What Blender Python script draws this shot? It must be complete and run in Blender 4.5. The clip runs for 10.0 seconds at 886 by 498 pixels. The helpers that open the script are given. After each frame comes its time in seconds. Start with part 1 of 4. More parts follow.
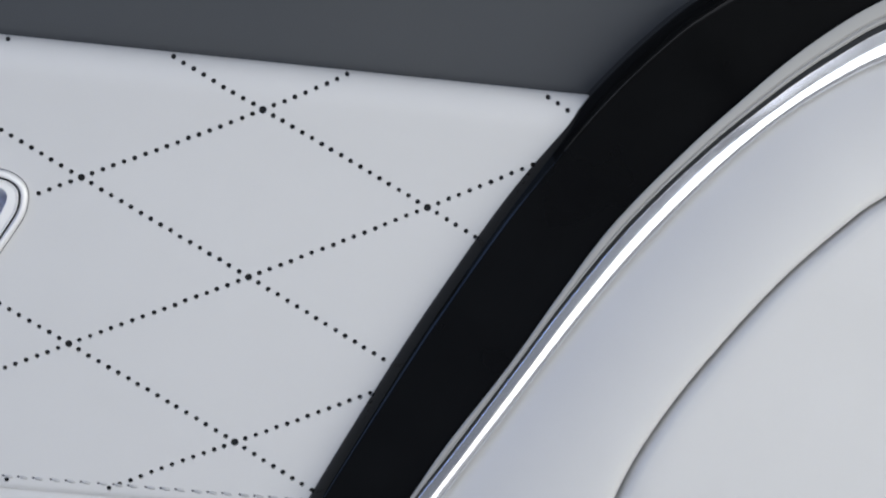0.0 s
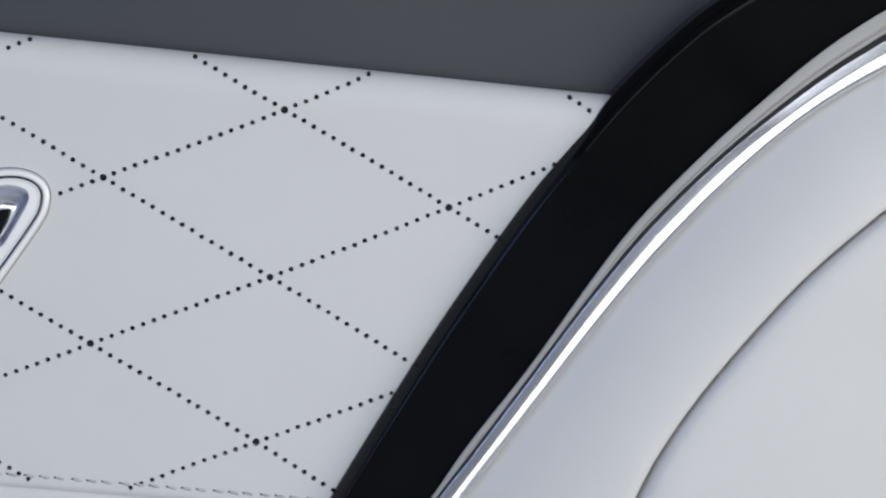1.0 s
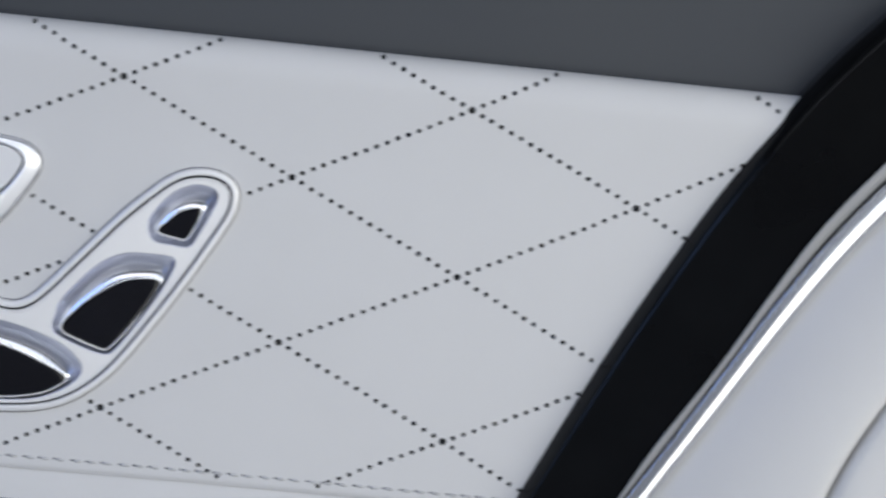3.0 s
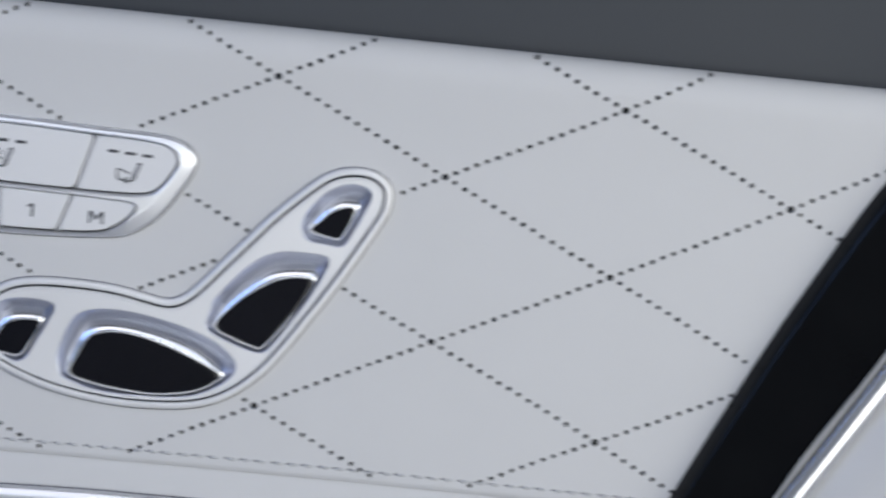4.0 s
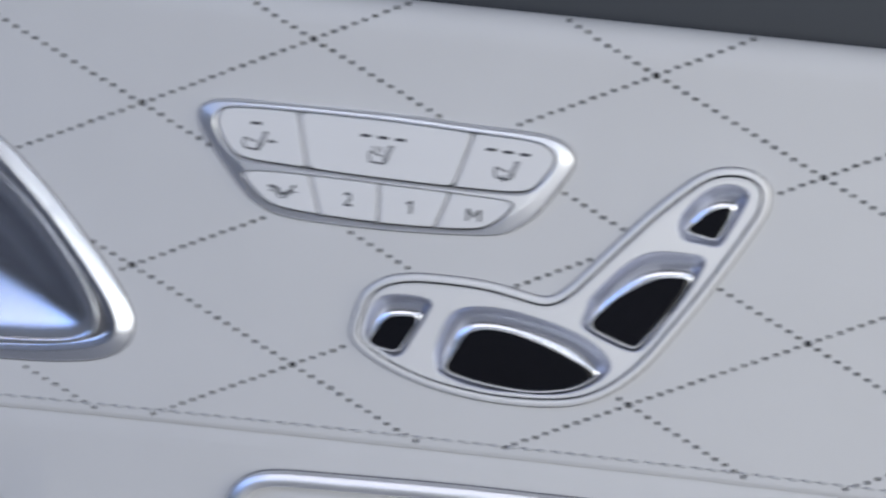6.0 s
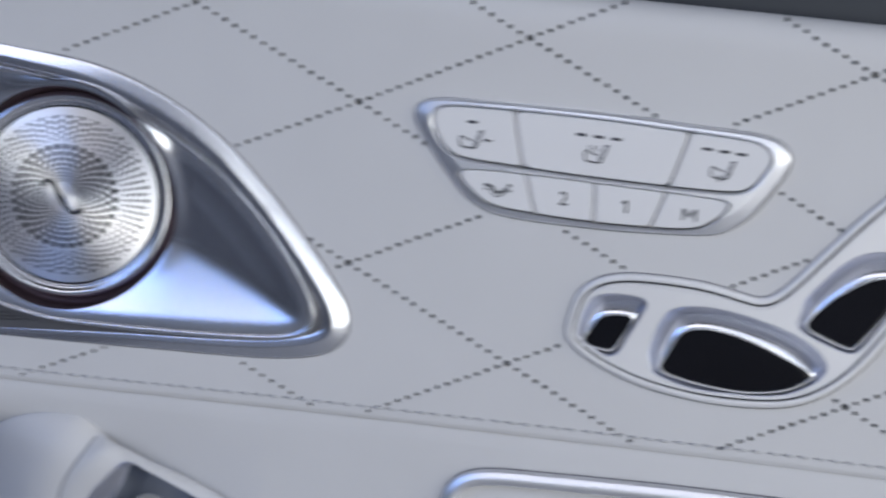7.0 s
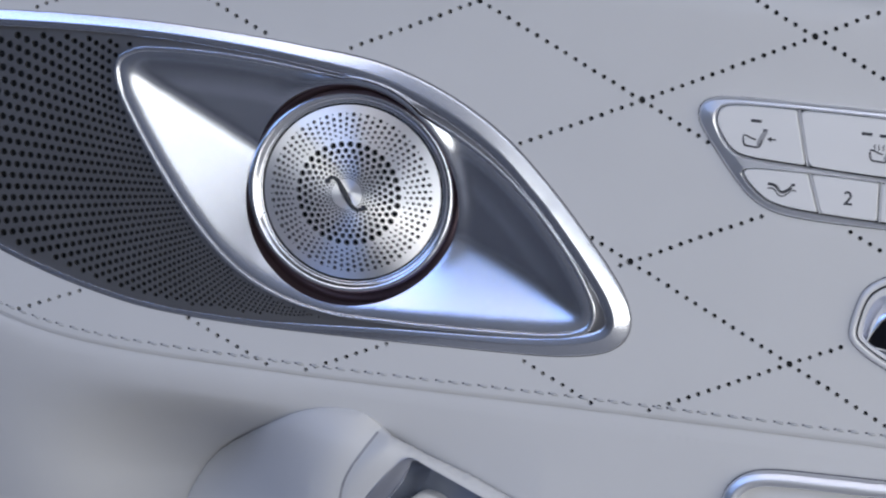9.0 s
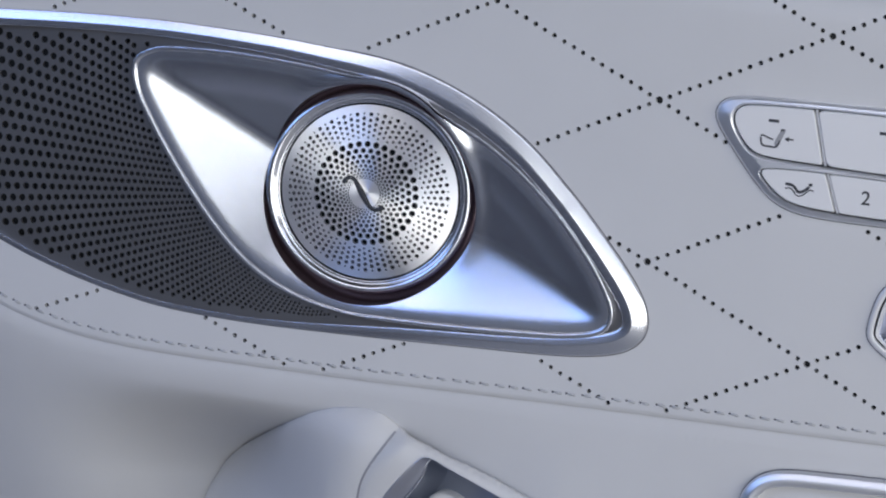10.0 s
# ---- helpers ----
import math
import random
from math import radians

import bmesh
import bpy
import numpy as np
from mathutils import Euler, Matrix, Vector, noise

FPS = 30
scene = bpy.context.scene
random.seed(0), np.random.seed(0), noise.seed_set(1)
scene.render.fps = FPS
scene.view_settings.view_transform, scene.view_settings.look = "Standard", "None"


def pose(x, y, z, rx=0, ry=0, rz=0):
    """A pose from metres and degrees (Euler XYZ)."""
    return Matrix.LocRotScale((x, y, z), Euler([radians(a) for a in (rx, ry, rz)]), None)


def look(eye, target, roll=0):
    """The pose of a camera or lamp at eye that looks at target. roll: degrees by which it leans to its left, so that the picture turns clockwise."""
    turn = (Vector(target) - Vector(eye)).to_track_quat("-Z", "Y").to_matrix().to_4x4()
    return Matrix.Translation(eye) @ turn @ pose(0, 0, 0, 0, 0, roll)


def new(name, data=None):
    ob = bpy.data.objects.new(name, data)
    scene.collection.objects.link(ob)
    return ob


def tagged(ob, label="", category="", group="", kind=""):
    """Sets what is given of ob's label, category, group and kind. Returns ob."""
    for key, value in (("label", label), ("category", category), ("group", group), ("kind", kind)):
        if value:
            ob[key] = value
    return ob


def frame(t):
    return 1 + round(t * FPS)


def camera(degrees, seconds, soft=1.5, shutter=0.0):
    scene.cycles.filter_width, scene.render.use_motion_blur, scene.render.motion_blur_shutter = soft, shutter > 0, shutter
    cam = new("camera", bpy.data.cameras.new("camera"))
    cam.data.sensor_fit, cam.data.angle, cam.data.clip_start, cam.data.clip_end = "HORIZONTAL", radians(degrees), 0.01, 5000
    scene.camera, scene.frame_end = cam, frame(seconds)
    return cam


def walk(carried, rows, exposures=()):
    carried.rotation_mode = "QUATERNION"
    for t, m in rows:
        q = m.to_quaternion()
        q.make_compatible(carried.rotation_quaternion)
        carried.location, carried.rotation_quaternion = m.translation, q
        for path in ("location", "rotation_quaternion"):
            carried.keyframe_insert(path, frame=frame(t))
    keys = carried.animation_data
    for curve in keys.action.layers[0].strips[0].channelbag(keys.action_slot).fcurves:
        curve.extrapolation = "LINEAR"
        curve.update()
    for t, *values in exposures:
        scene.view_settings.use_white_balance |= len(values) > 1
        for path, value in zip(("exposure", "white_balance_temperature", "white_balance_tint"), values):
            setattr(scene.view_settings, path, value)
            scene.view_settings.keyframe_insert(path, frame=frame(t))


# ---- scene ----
from mathutils.geometry import delaunay_2d_cdt

# The camera turns on a tripod inside a car and looks at a door's trim panel.
# Panel coordinates in millimetres: u along the panel, v up, w proud of the leather towards the cabin.
Z0 = 0.85
cam = camera(17.82, 10.0, soft=2.1, shutter=1.0)
EYE = (0.0409, -0.7068, Z0 + 0.0594)
ROWS = [
    (0, 82.763, -6.370, -6.911),
    (0.5, 82.750, -6.363, -6.793),
    (1, 82.717, -6.344, -6.475),
    (1.5, 82.651, -6.307, -5.852),
    (2, 82.566, -6.259, -5.052),
    (2.2, 82.525, -6.236, -4.660),
    (3.3, 82.224, -6.059, -1.788),
    (3.5, 82.161, -6.021, -1.186),
    (4, 81.991, -5.914, 0.461),
    (4.5, 81.805, -5.793, 2.280),
    (5, 81.630, -5.674, 4.006),
    (5.5, 81.428, -5.528, 6.023),
    (5.7, 81.347, -5.467, 6.851),
    (6.8, 80.892, -5.088, 11.602),
    (7, 80.810, -5.012, 12.490),
    (7.5, 80.616, -4.822, 14.636),
    (8, 80.470, -4.668, 16.283),
    (8.5, 80.363, -4.546, 17.529),
    (9, 80.306, -4.478, 18.211),
    (9.5, 80.280, -4.448, 18.516),
    (10, 80.276, -4.443, 18.563),
]
# the picture is darkened and cooled a little on the way
EXPOSURES = [(0, -0.07, 6530, 10), (4, -0.12, 6500, 10), (5.5, -0.18, 6450, 11), (7, -0.24, 6400, 12), (10, -0.27, 6370, 13)]
walk(cam, [(t, pose(*EYE, rx, ry, rz)) for t, rx, ry, rz in ROWS], EXPOSURES)

# ---- world and light ----
world = bpy.data.worlds.new("sky")
scene.world = world
world.use_nodes = True
wn = world.node_tree.nodes
sky = wn.new("ShaderNodeTexSky")
sky.sky_type, sky.sun_disc = "NISHITA", False
sky.sun_elevation, sky.sun_rotation = radians(50), radians(200)
world.node_tree.links.new(sky.outputs["Color"], wn["Background"].inputs["Color"])
wn["Background"].inputs["Strength"].default_value = 0.1


def window_light(name, eye, target, wide, high, power, colour):
    """The sky's light in a window's opening."""
    lamp = bpy.data.lights.new(name, "AREA")
    lamp.shape, lamp.size, lamp.size_y, lamp.energy, lamp.color = "RECTANGLE", wide, high, power, colour
    ob = new(name, lamp)
    ob.matrix_world = look(eye, target)
    return ob


window_light("roof_window_light", (0.08, -0.77, Z0 + 0.545), (0.08, -0.77, Z0), 1.36, 0.56, 2.9, (0.93, 0.96, 1.03))
window_light("side_door_light", (0.505, -1.395, Z0 - 0.015), (0.505, 0.0, Z0 - 0.015), 1.05, 0.95, 8.3, (0.95, 0.975, 0.98))
window_light("rear_window_light", (1.145, -0.7, Z0 + 0.13), (0.0, -0.7, Z0 + 0.13), 1.1, 0.64, 10.2, (1.0, 0.98, 0.9))
window_light("windscreen_light", (-0.86, -0.773, Z0 + 0.385), (-0.41, -0.613, Z0 - 0.3), 0.86, 0.5, 2.1, (0.42, 0.72, 1.55))


# ---- materials ----
def material(name, colour, rough, metal=0.0, grain=0.0, grain_scale=2500.0, tone=0.03, tone_scale=40.0, spread=0.05, aniso=0.0, axis="", spec=0.5):
    """A procedural surface: base colour with slow tone changes, uneven gloss and a fine relief."""
    m = bpy.data.materials.new(name)
    m.use_nodes = True
    nodes, links = m.node_tree.nodes, m.node_tree.links
    b = nodes["Principled BSDF"]
    b.inputs["Metallic"].default_value = metal
    b.inputs["Specular IOR Level"].default_value = spec
    geo = nodes.new("ShaderNodeNewGeometry")
    slow = nodes.new("ShaderNodeTexNoise")
    slow.inputs["Scale"].default_value, slow.inputs["Detail"].default_value = tone_scale, 4.0
    links.new(geo.outputs["Position"], slow.inputs["Vector"])
    ramp = nodes.new("ShaderNodeMapRange")
    ramp.inputs["From Min"].default_value, ramp.inputs["From Max"].default_value = 0.3, 0.7
    ramp.inputs["To Min"].default_value, ramp.inputs["To Max"].default_value = 1.0 - tone, 1.0 + tone
    links.new(slow.outputs["Fac"], ramp.inputs["Value"])
    mix = nodes.new("ShaderNodeVectorMath")
    mix.operation = "SCALE"
    mix.inputs[0].default_value = colour
    links.new(ramp.outputs["Result"], mix.inputs["Scale"])
    links.new(mix.outputs["Vector"], b.inputs["Base Color"])
    fine = nodes.new("ShaderNodeTexNoise")
    fine.inputs["Scale"].default_value, fine.inputs["Detail"].default_value = grain_scale, 3.0
    links.new(geo.outputs["Position"], fine.inputs["Vector"])
    gloss = nodes.new("ShaderNodeMapRange")
    gloss.inputs["To Min"].default_value, gloss.inputs["To Max"].default_value = max(rough - spread, 0.01), rough + spread
    links.new(slow.outputs["Fac"], gloss.inputs["Value"])
    links.new(gloss.outputs["Result"], b.inputs["Roughness"])
    if grain:
        bump = nodes.new("ShaderNodeBump")
        bump.inputs["Strength"].default_value, bump.inputs["Distance"].default_value = grain, 0.0002
        links.new(fine.outputs["Fac"], bump.inputs["Height"])
        links.new(bump.outputs["Normal"], b.inputs["Normal"])
    if aniso:
        b.inputs["Anisotropic"].default_value = aniso
        b.inputs["Anisotropic Rotation"].default_value = 0.35
        tang = nodes.new("ShaderNodeTangent")
        tang.direction_type, tang.axis = "RADIAL", axis or "Y"
        links.new(tang.outputs["Tangent"], b.inputs["Tangent"])
    return m


LEATHER = material("white_leather", (0.575, 0.575, 0.58), 0.5, grain=0.12, tone=0.012, spread=0.06)
LEATHER_SOFT = material("white_soft_leather", (0.575, 0.575, 0.58), 0.52, grain=0.1, tone=0.015, spread=0.06)
DARK_TRIM = material("dark_grey_soft_trim", (0.032, 0.037, 0.045), 0.6, grain=0.2, tone=0.03)
BACKING = material("black_backing_cloth", (0.018, 0.02, 0.023), 0.9)
THREAD = material("grey_thread", (0.43, 0.435, 0.45), 0.7, grain=0.4, grain_scale=6000)
PIANO = material("black_piano_lacquer", (0.0045, 0.0047, 0.005), 0.05, tone=0.2, spread=0.02, spec=0.16, grain=0.5, grain_scale=38.0)
CHROME = material("chrome", (0.86, 0.87, 0.90), 0.17, metal=1.0, tone=0.01, spread=0.02)
SATIN = material("satin_aluminium", (0.86, 0.87, 0.9), 0.25, metal=1.0, tone=0.01, grain=0.05, spread=0.03)
BRUSHED = material("brushed_silver_rim", (0.86, 0.87, 0.9), 0.4, metal=1.0, tone=0.01, grain=0.05, spread=0.03)
RIM = material("polished_silver_rim", (0.86, 0.87, 0.9), 0.26, metal=1.0, tone=0.01, spread=0.02)
PLATE = material("pale_silver_plate", (0.73, 0.73, 0.74), 0.38, metal=0.25, tone=0.01, grain=0.05)
BUTTON = material("white_satin_button", (0.69, 0.69, 0.7), 0.4, tone=0.01, grain=0.05)
JOINT = material("grey_button_joint", (0.56, 0.56, 0.58), 0.5, tone=0.02)
PRINT_GREY = material("grey_print", (0.3, 0.3, 0.32), 0.6)
INK = material("dark_print", (0.035, 0.037, 0.045), 0.6)
GLASS_BLACK = material("black_gloss_cap", (0.005, 0.005, 0.007), 0.07, tone=0.2, spread=0.02)
SEAM_GREY = material("grey_leather_seam", (0.26, 0.26, 0.28), 0.7)
# dark grey that paints shade at part edges and stitch ends
SHADE_GREY = material("shade_grey", (0.12, 0.12, 0.135), 0.7)
HOLLOW = material("brushed_dark_silver", (0.54, 0.555, 0.62), 0.42, metal=1.0, tone=0.01, grain=0.05, spread=0.03)
PULL_CUP = material("blue_grey_metal", (0.3, 0.33, 0.4), 0.4, metal=0.8, tone=0.05, grain=0.05)
GRILLE = material("dark_graphite_metal", (0.155, 0.156, 0.165), 0.38, metal=0.6, grain=0.1, tone=0.05)
LACQUER_SHINE = material("pale_lacquer_reflection", (0.31, 0.31, 0.31), 0.5, metal=0.15, tone=0.03, grain=0.06)
DISC = material("turned_silver_metal", (0.97, 0.97, 0.99), 0.32, metal=1.0, aniso=1.0, tone=0.01, spread=0.02)
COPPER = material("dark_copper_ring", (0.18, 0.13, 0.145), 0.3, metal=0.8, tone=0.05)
CABIN = material("pale_cabin_lining", (0.6, 0.6, 0.61), 0.8, grain=0.2, grain_scale=600, tone=0.04, tone_scale=8)
CABIN_DARK = material("dark_cabin_lining", (0.1, 0.105, 0.115), 0.7, grain=0.2, grain_scale=600, tone=0.05, tone_scale=8)
CABIN_PATCH = material("dark_reflection_patch", (0.1, 0.1, 0.105), 0.9, grain=0.5, grain_scale=900, tone=0.2, tone_scale=9)
CABIN_MID = material("grey_cabin_lining", (0.3, 0.3, 0.31), 0.75, grain=0.2, grain_scale=600, tone=0.05, tone_scale=8)


# ---- shape helpers ----
def place(u, v, w):
    return Vector((u / 1000.0, -w / 1000.0, Z0 + v / 1000.0))


def raised(line, low, high):
    """A curve at one height, carried along the sight lines to another."""
    foot = np.array((EYE[0], EYE[2] - Z0)) * 1000
    return foot + (np.asarray(line) - foot) * (-EYE[1] * 1000 - high) / (-EYE[1] * 1000 - low)


def mesh_object(name, verts, faces, mat, parent=None, label="", smooth=True, normals=None):
    me = bpy.data.meshes.new(name)
    me.from_pydata([tuple(p) for p in verts], [], faces)
    me.materials.append(mat)
    if smooth:
        me.polygons.foreach_set("use_smooth", [True] * len(me.polygons))
    me.update()
    if normals is not None:
        me.normals_split_custom_set_from_vertices(normals)
    ob = new(name, me)
    if parent is not None:
        ob.parent = parent
    if label:
        ob["label"] = label
    return ob


def thing(name, label, category, kind=""):
    return tagged(new(name), label, category, kind=kind)


def resample(pts, n, closed=True):
    pts = np.asarray(pts, float)
    q = np.vstack([pts, pts[:1]]) if closed else pts
    s = np.concatenate([[0], np.cumsum(np.hypot(*np.diff(q, axis=0).T))])
    t = np.linspace(0, s[-1], n + 1)[:-1] if closed else np.linspace(0, s[-1], n)
    return np.stack([np.interp(t, s, q[:, 0]), np.interp(t, s, q[:, 1])], 1)


def spline(pts, n, closed=True, relax=0):
    """A smooth curve through control points, evenly sampled; closed ones run anticlockwise."""
    p = np.asarray(pts, float)
    k = len(p)
    out = []
    for i in range(k if closed else k - 1):
        a, b, c, d = (p[(i + j) % k] if closed else p[min(max(i + j, 0), k - 1)] for j in (-1, 0, 1, 2))
        t = np.linspace(0, 1, 16, endpoint=False)[:, None]
        out.append(0.5 * (2 * b + (c - a) * t + (2 * a - 5 * b + 4 * c - d) * t ** 2 + (3 * b - a - 3 * c + d) * t ** 3))
    if not closed:
        out.append(p[-1:])
    q = resample(np.vstack(out), n, closed)
    for _ in range(relax):
        if closed:
            q = 0.5 * q + 0.25 * (np.roll(q, 1, 0) + np.roll(q, -1, 0))
        else:
            q[1:-1] = 0.5 * q[1:-1] + 0.25 * (q[:-2] + q[2:])
    if closed and area(q) < 0:
        q = q[::-1].copy()
    return q


def area(q):
    x, y = q.T
    return 0.5 * np.sum(x * np.roll(y, -1) - y * np.roll(x, -1))


def inset(loop, d):
    """The loop moved inwards by d."""
    t = np.roll(loop, -1, 0) - np.roll(loop, 1, 0)
    t /= np.maximum(np.linalg.norm(t, axis=1), 1e-9)[:, None]
    return loop + np.reshape(d, (-1, 1)) * np.stack([-t[:, 1], t[:, 0]], 1)


def inside(q, poly):
    """Which of the points q lie within the polygon."""
    x, y = q[:, 0][:, None], q[:, 1][:, None]
    a, b = poly, np.roll(poly, -1, 0)
    cross = (a[:, 1] > y) != (b[:, 1] > y)
    xi = a[:, 0] + (y - a[:, 1]) * (b[:, 0] - a[:, 0]) / np.where(b[:, 1] == a[:, 1], 1e-12, b[:, 1] - a[:, 1])
    return (np.sum(cross & (x < xi), 1) % 2) == 1


def distance(q, line, closed=True):
    """Distance of each point to a polyline."""
    a = line
    b = np.roll(line, -1, 0)
    if not closed:
        a, b = a[:-1], b[:-1]
    best = np.full(len(q), 1e9)
    for i in range(0, len(q), 4000):
        s = q[i:i + 4000, None]
        ab = (b - a)[None]
        t = np.clip(np.sum((s - a) * ab, -1) / np.maximum(np.sum(ab * ab, -1), 1e-12), 0, 1)
        best[i:i + 4000] = np.min(np.linalg.norm(s - a - t[..., None] * ab, axis=-1), 1)
    return best


def loft_loops(loops, heights, cap=None):
    """Rings of points joined into a skin; cap closes the last ring."""
    n = len(loops[0])
    verts, faces = [], []
    for q, w in zip(loops, heights):
        ww = np.broadcast_to(w, (n,))
        verts += [place(x, y, z) for (x, y), z in zip(q, ww)]
    for r in range(len(loops) - 1):
        for i in range(n):
            j = (i + 1) % n
            faces.append((r * n + i, r * n + j, (r + 1) * n + j, (r + 1) * n + i))
    if cap:
        # the cap has its own edge, so that it stays flat
        last = verts[-n:]
        faces.append(tuple(len(verts) + i for i in range(n)))
        verts += [p.copy() for p in last]
    return verts, faces


def rim(name, loop, profile, mat, parent, label="", cap=False):
    """A closed moulding: profile is rows of (inset, height)."""
    return mesh_object(name, *loft_loops([inset(loop, d) for d, _ in profile], [w for _, w in profile], cap), mat, parent, label)


def by_angle(loop, centre, n):
    """The loop as n points at even angles about a centre."""
    d = loop - centre
    ang = np.unwrap(np.arctan2(d[:, 1], d[:, 0]))
    r = np.linalg.norm(d, axis=1)
    order = np.argsort(np.mod(ang, 2 * np.pi))
    a, rr = np.mod(ang, 2 * np.pi)[order], r[order]
    a = np.concatenate([a[-1:] - 2 * np.pi, a, a[:1] + 2 * np.pi])
    rr = np.concatenate([rr[-1:], rr, rr[:1]])
    t = np.linspace(0, 2 * np.pi, n, endpoint=False)
    k = np.interp(t, a, rr)
    return centre + k[:, None] * np.stack([np.cos(t), np.sin(t)], 1)


def blend_loops(outer, inner, steps):
    return [outer + (inner - outer) * s for s in steps]


def circle(centre, r, n):
    t = np.linspace(0, 2 * np.pi, n, endpoint=False)
    return np.asarray(centre) + r * np.stack([np.cos(t), np.sin(t)], 1)


def sheet(name, outer, holes, height, mat, parent=None, label="", extra=None, wall=1.2, hole_walls=True, edge_wall=0.0, step=0.05):
    """A thin skin with its own outline and openings; height gives w of (u, v). Openings get walls of their own depth."""
    pts, loops = [], []
    for q in [outer] + holes:
        loops.append(list(range(len(pts), len(pts) + len(q))))
        pts += [tuple(p) for p in q]
    if extra is not None and len(extra):
        ok = inside(extra, outer)
        pts += [tuple(p) for p in extra[ok]]
    r = delaunay_2d_cdt([Vector(p) for p in pts], [], loops, 0, 1e-5, True)
    vo, fo, of = r[0], r[2], r[5]
    keep = [f for f, o in zip(fo, of) if 0 in o and len(o) == 1]
    q = np.array([(p.x, p.y) for p in vo])
    w = height(q)
    e = step
    wu = (height(q + (e, 0)) - height(q - (e, 0))) / (2 * e)
    wv = (height(q + (0, e)) - height(q - (0, e))) / (2 * e)
    nrm = np.stack([-wu, -np.ones(len(q)), -wv], 1)
    nrm /= np.linalg.norm(nrm, axis=1)[:, None]
    verts = [place(x, y, z) for (x, y), z in zip(q, w)]
    normals = [tuple(k) for k in nrm]
    faces = []
    for f in keep:
        f = list(f)
        a = sum(q[f[i]][0] * q[f[(i + 1) % len(f)]][1] - q[f[(i + 1) % len(f)]][0] * q[f[i]][1] for i in range(len(f)))
        faces.append(tuple(f if a > 0 else f[::-1]))
    skirts = ([(h, wall) for h in holes] if hole_walls else []) + ([(outer, edge_wall)] if edge_wall else [])
    for loop, deep in skirts:
        n = len(loop)
        hw = height(np.asarray(loop))
        base = len(verts)
        tang = np.roll(loop, -1, 0) - np.roll(loop, 1, 0)
        side = 1.0 if loop is not outer else -1.0
        for (x, y), z, tv in zip(loop, hw, tang):
            m = Vector((-tv[1] * side, 0, tv[0] * side)).normalized()
            verts += [place(x, y, z), place(x, y, z - deep)]
            normals += [tuple(m)] * 2
        for i in range(n):
            j = (i + 1) % n
            faces.append((base + 2 * i, base + 2 * j, base + 2 * j + 1, base + 2 * i + 1) if side > 0 else (base + 2 * i, base + 2 * i + 1, base + 2 * j + 1, base + 2 * j))
    return mesh_object(name, verts, faces, mat, parent, label, normals=normals)


def ribbon(name, left, right, profile, mat, parent, label=""):
    """A long moulding between two curves: profile is rows of (share of the width, height)."""
    n = len(left)
    verts, faces = [], []
    for c, w in profile:
        verts += [place(x, y, z) for (x, y), z in zip(left + (right - left) * c, np.broadcast_to(w, (n,)))]
    for r in range(len(profile) - 1):
        for i in range(n - 1):
            faces.append((r * n + i, (r + 1) * n + i, (r + 1) * n + i + 1, r * n + i + 1))
    return mesh_object(name, verts, faces, mat, parent, label)


def slab(name, corners, low, high, mat, parent=None, label=""):
    """A flat piece from its outline, between two heights."""
    q = np.asarray(corners, float)
    if area(q) < 0:
        q = q[::-1]
    return rim(name, q, [(0, low), (0, high)], mat, parent, label, cap=True)


def stroke(name, pts, width, w, mat, parent, label="", closed=False):
    """A printed line of even width."""
    p = np.asarray(pts, float)
    t = (np.roll(p, -1, 0) - np.roll(p, 1, 0)) if closed else np.gradient(p, axis=0)
    t /= np.maximum(np.linalg.norm(t, axis=1), 1e-9)[:, None]
    nrm = np.stack([-t[:, 1], t[:, 0]], 1) * width / 2
    n = len(p)
    verts = [place(x, y, w) for x, y in p + nrm] + [place(x, y, w) for x, y in p - nrm]
    faces = [(i, n + i, n + (i + 1) % n, (i + 1) % n) for i in range(n if closed else n - 1)]
    return mesh_object(name, verts, faces, mat, parent, label, smooth=False)


def clip_half(q, a, b):
    """The part of a polygon to the left of the line a to b."""
    a, b = np.asarray(a, float), np.asarray(b, float)
    s = (b[0] - a[0]) * (q[:, 1] - a[1]) - (b[1] - a[1]) * (q[:, 0] - a[0])
    out = []
    for i in range(len(q)):
        j = (i + 1) % len(q)
        if s[i] >= 0:
            out.append(q[i])
        if (s[i] >= 0) != (s[j] >= 0):
            out.append(q[i] + (q[j] - q[i]) * s[i] / (s[i] - s[j]))
    return np.array(out)


def grid_points(u0, u1, v0, v1, step):
    g = np.stack(np.meshgrid(np.arange(u0, u1, step), np.arange(v0, v1, step)), -1).reshape(-1, 2)
    return g + np.random.RandomState(3).uniform(-0.03, 0.03, g.shape) * step


def text(name, body, size, u, v, w, mat, parent, lean=0.0, bold=0.0):
    """Printed characters in the built-in font."""
    cu = bpy.data.curves.new(name, "FONT")
    cu.body, cu.size, cu.align_x, cu.align_y = body, size / 1000.0, "CENTER", "CENTER"
    cu.offset = bold / 1000.0
    tmp = bpy.data.objects.new(name, cu)
    scene.collection.objects.link(tmp)
    me = bpy.data.meshes.new_from_object(tmp.evaluated_get(bpy.context.evaluated_depsgraph_get()))
    bpy.data.objects.remove(tmp)
    me.transform(Matrix.Translation(place(u, v, w)) @ pose(0, 0, 0, 90, 0, 0) @ pose(0, 0, 0, 0, 0, lean))
    me.materials.clear()
    me.materials.append(mat)
    ob = new(name, me)
    ob.parent = parent
    return ob

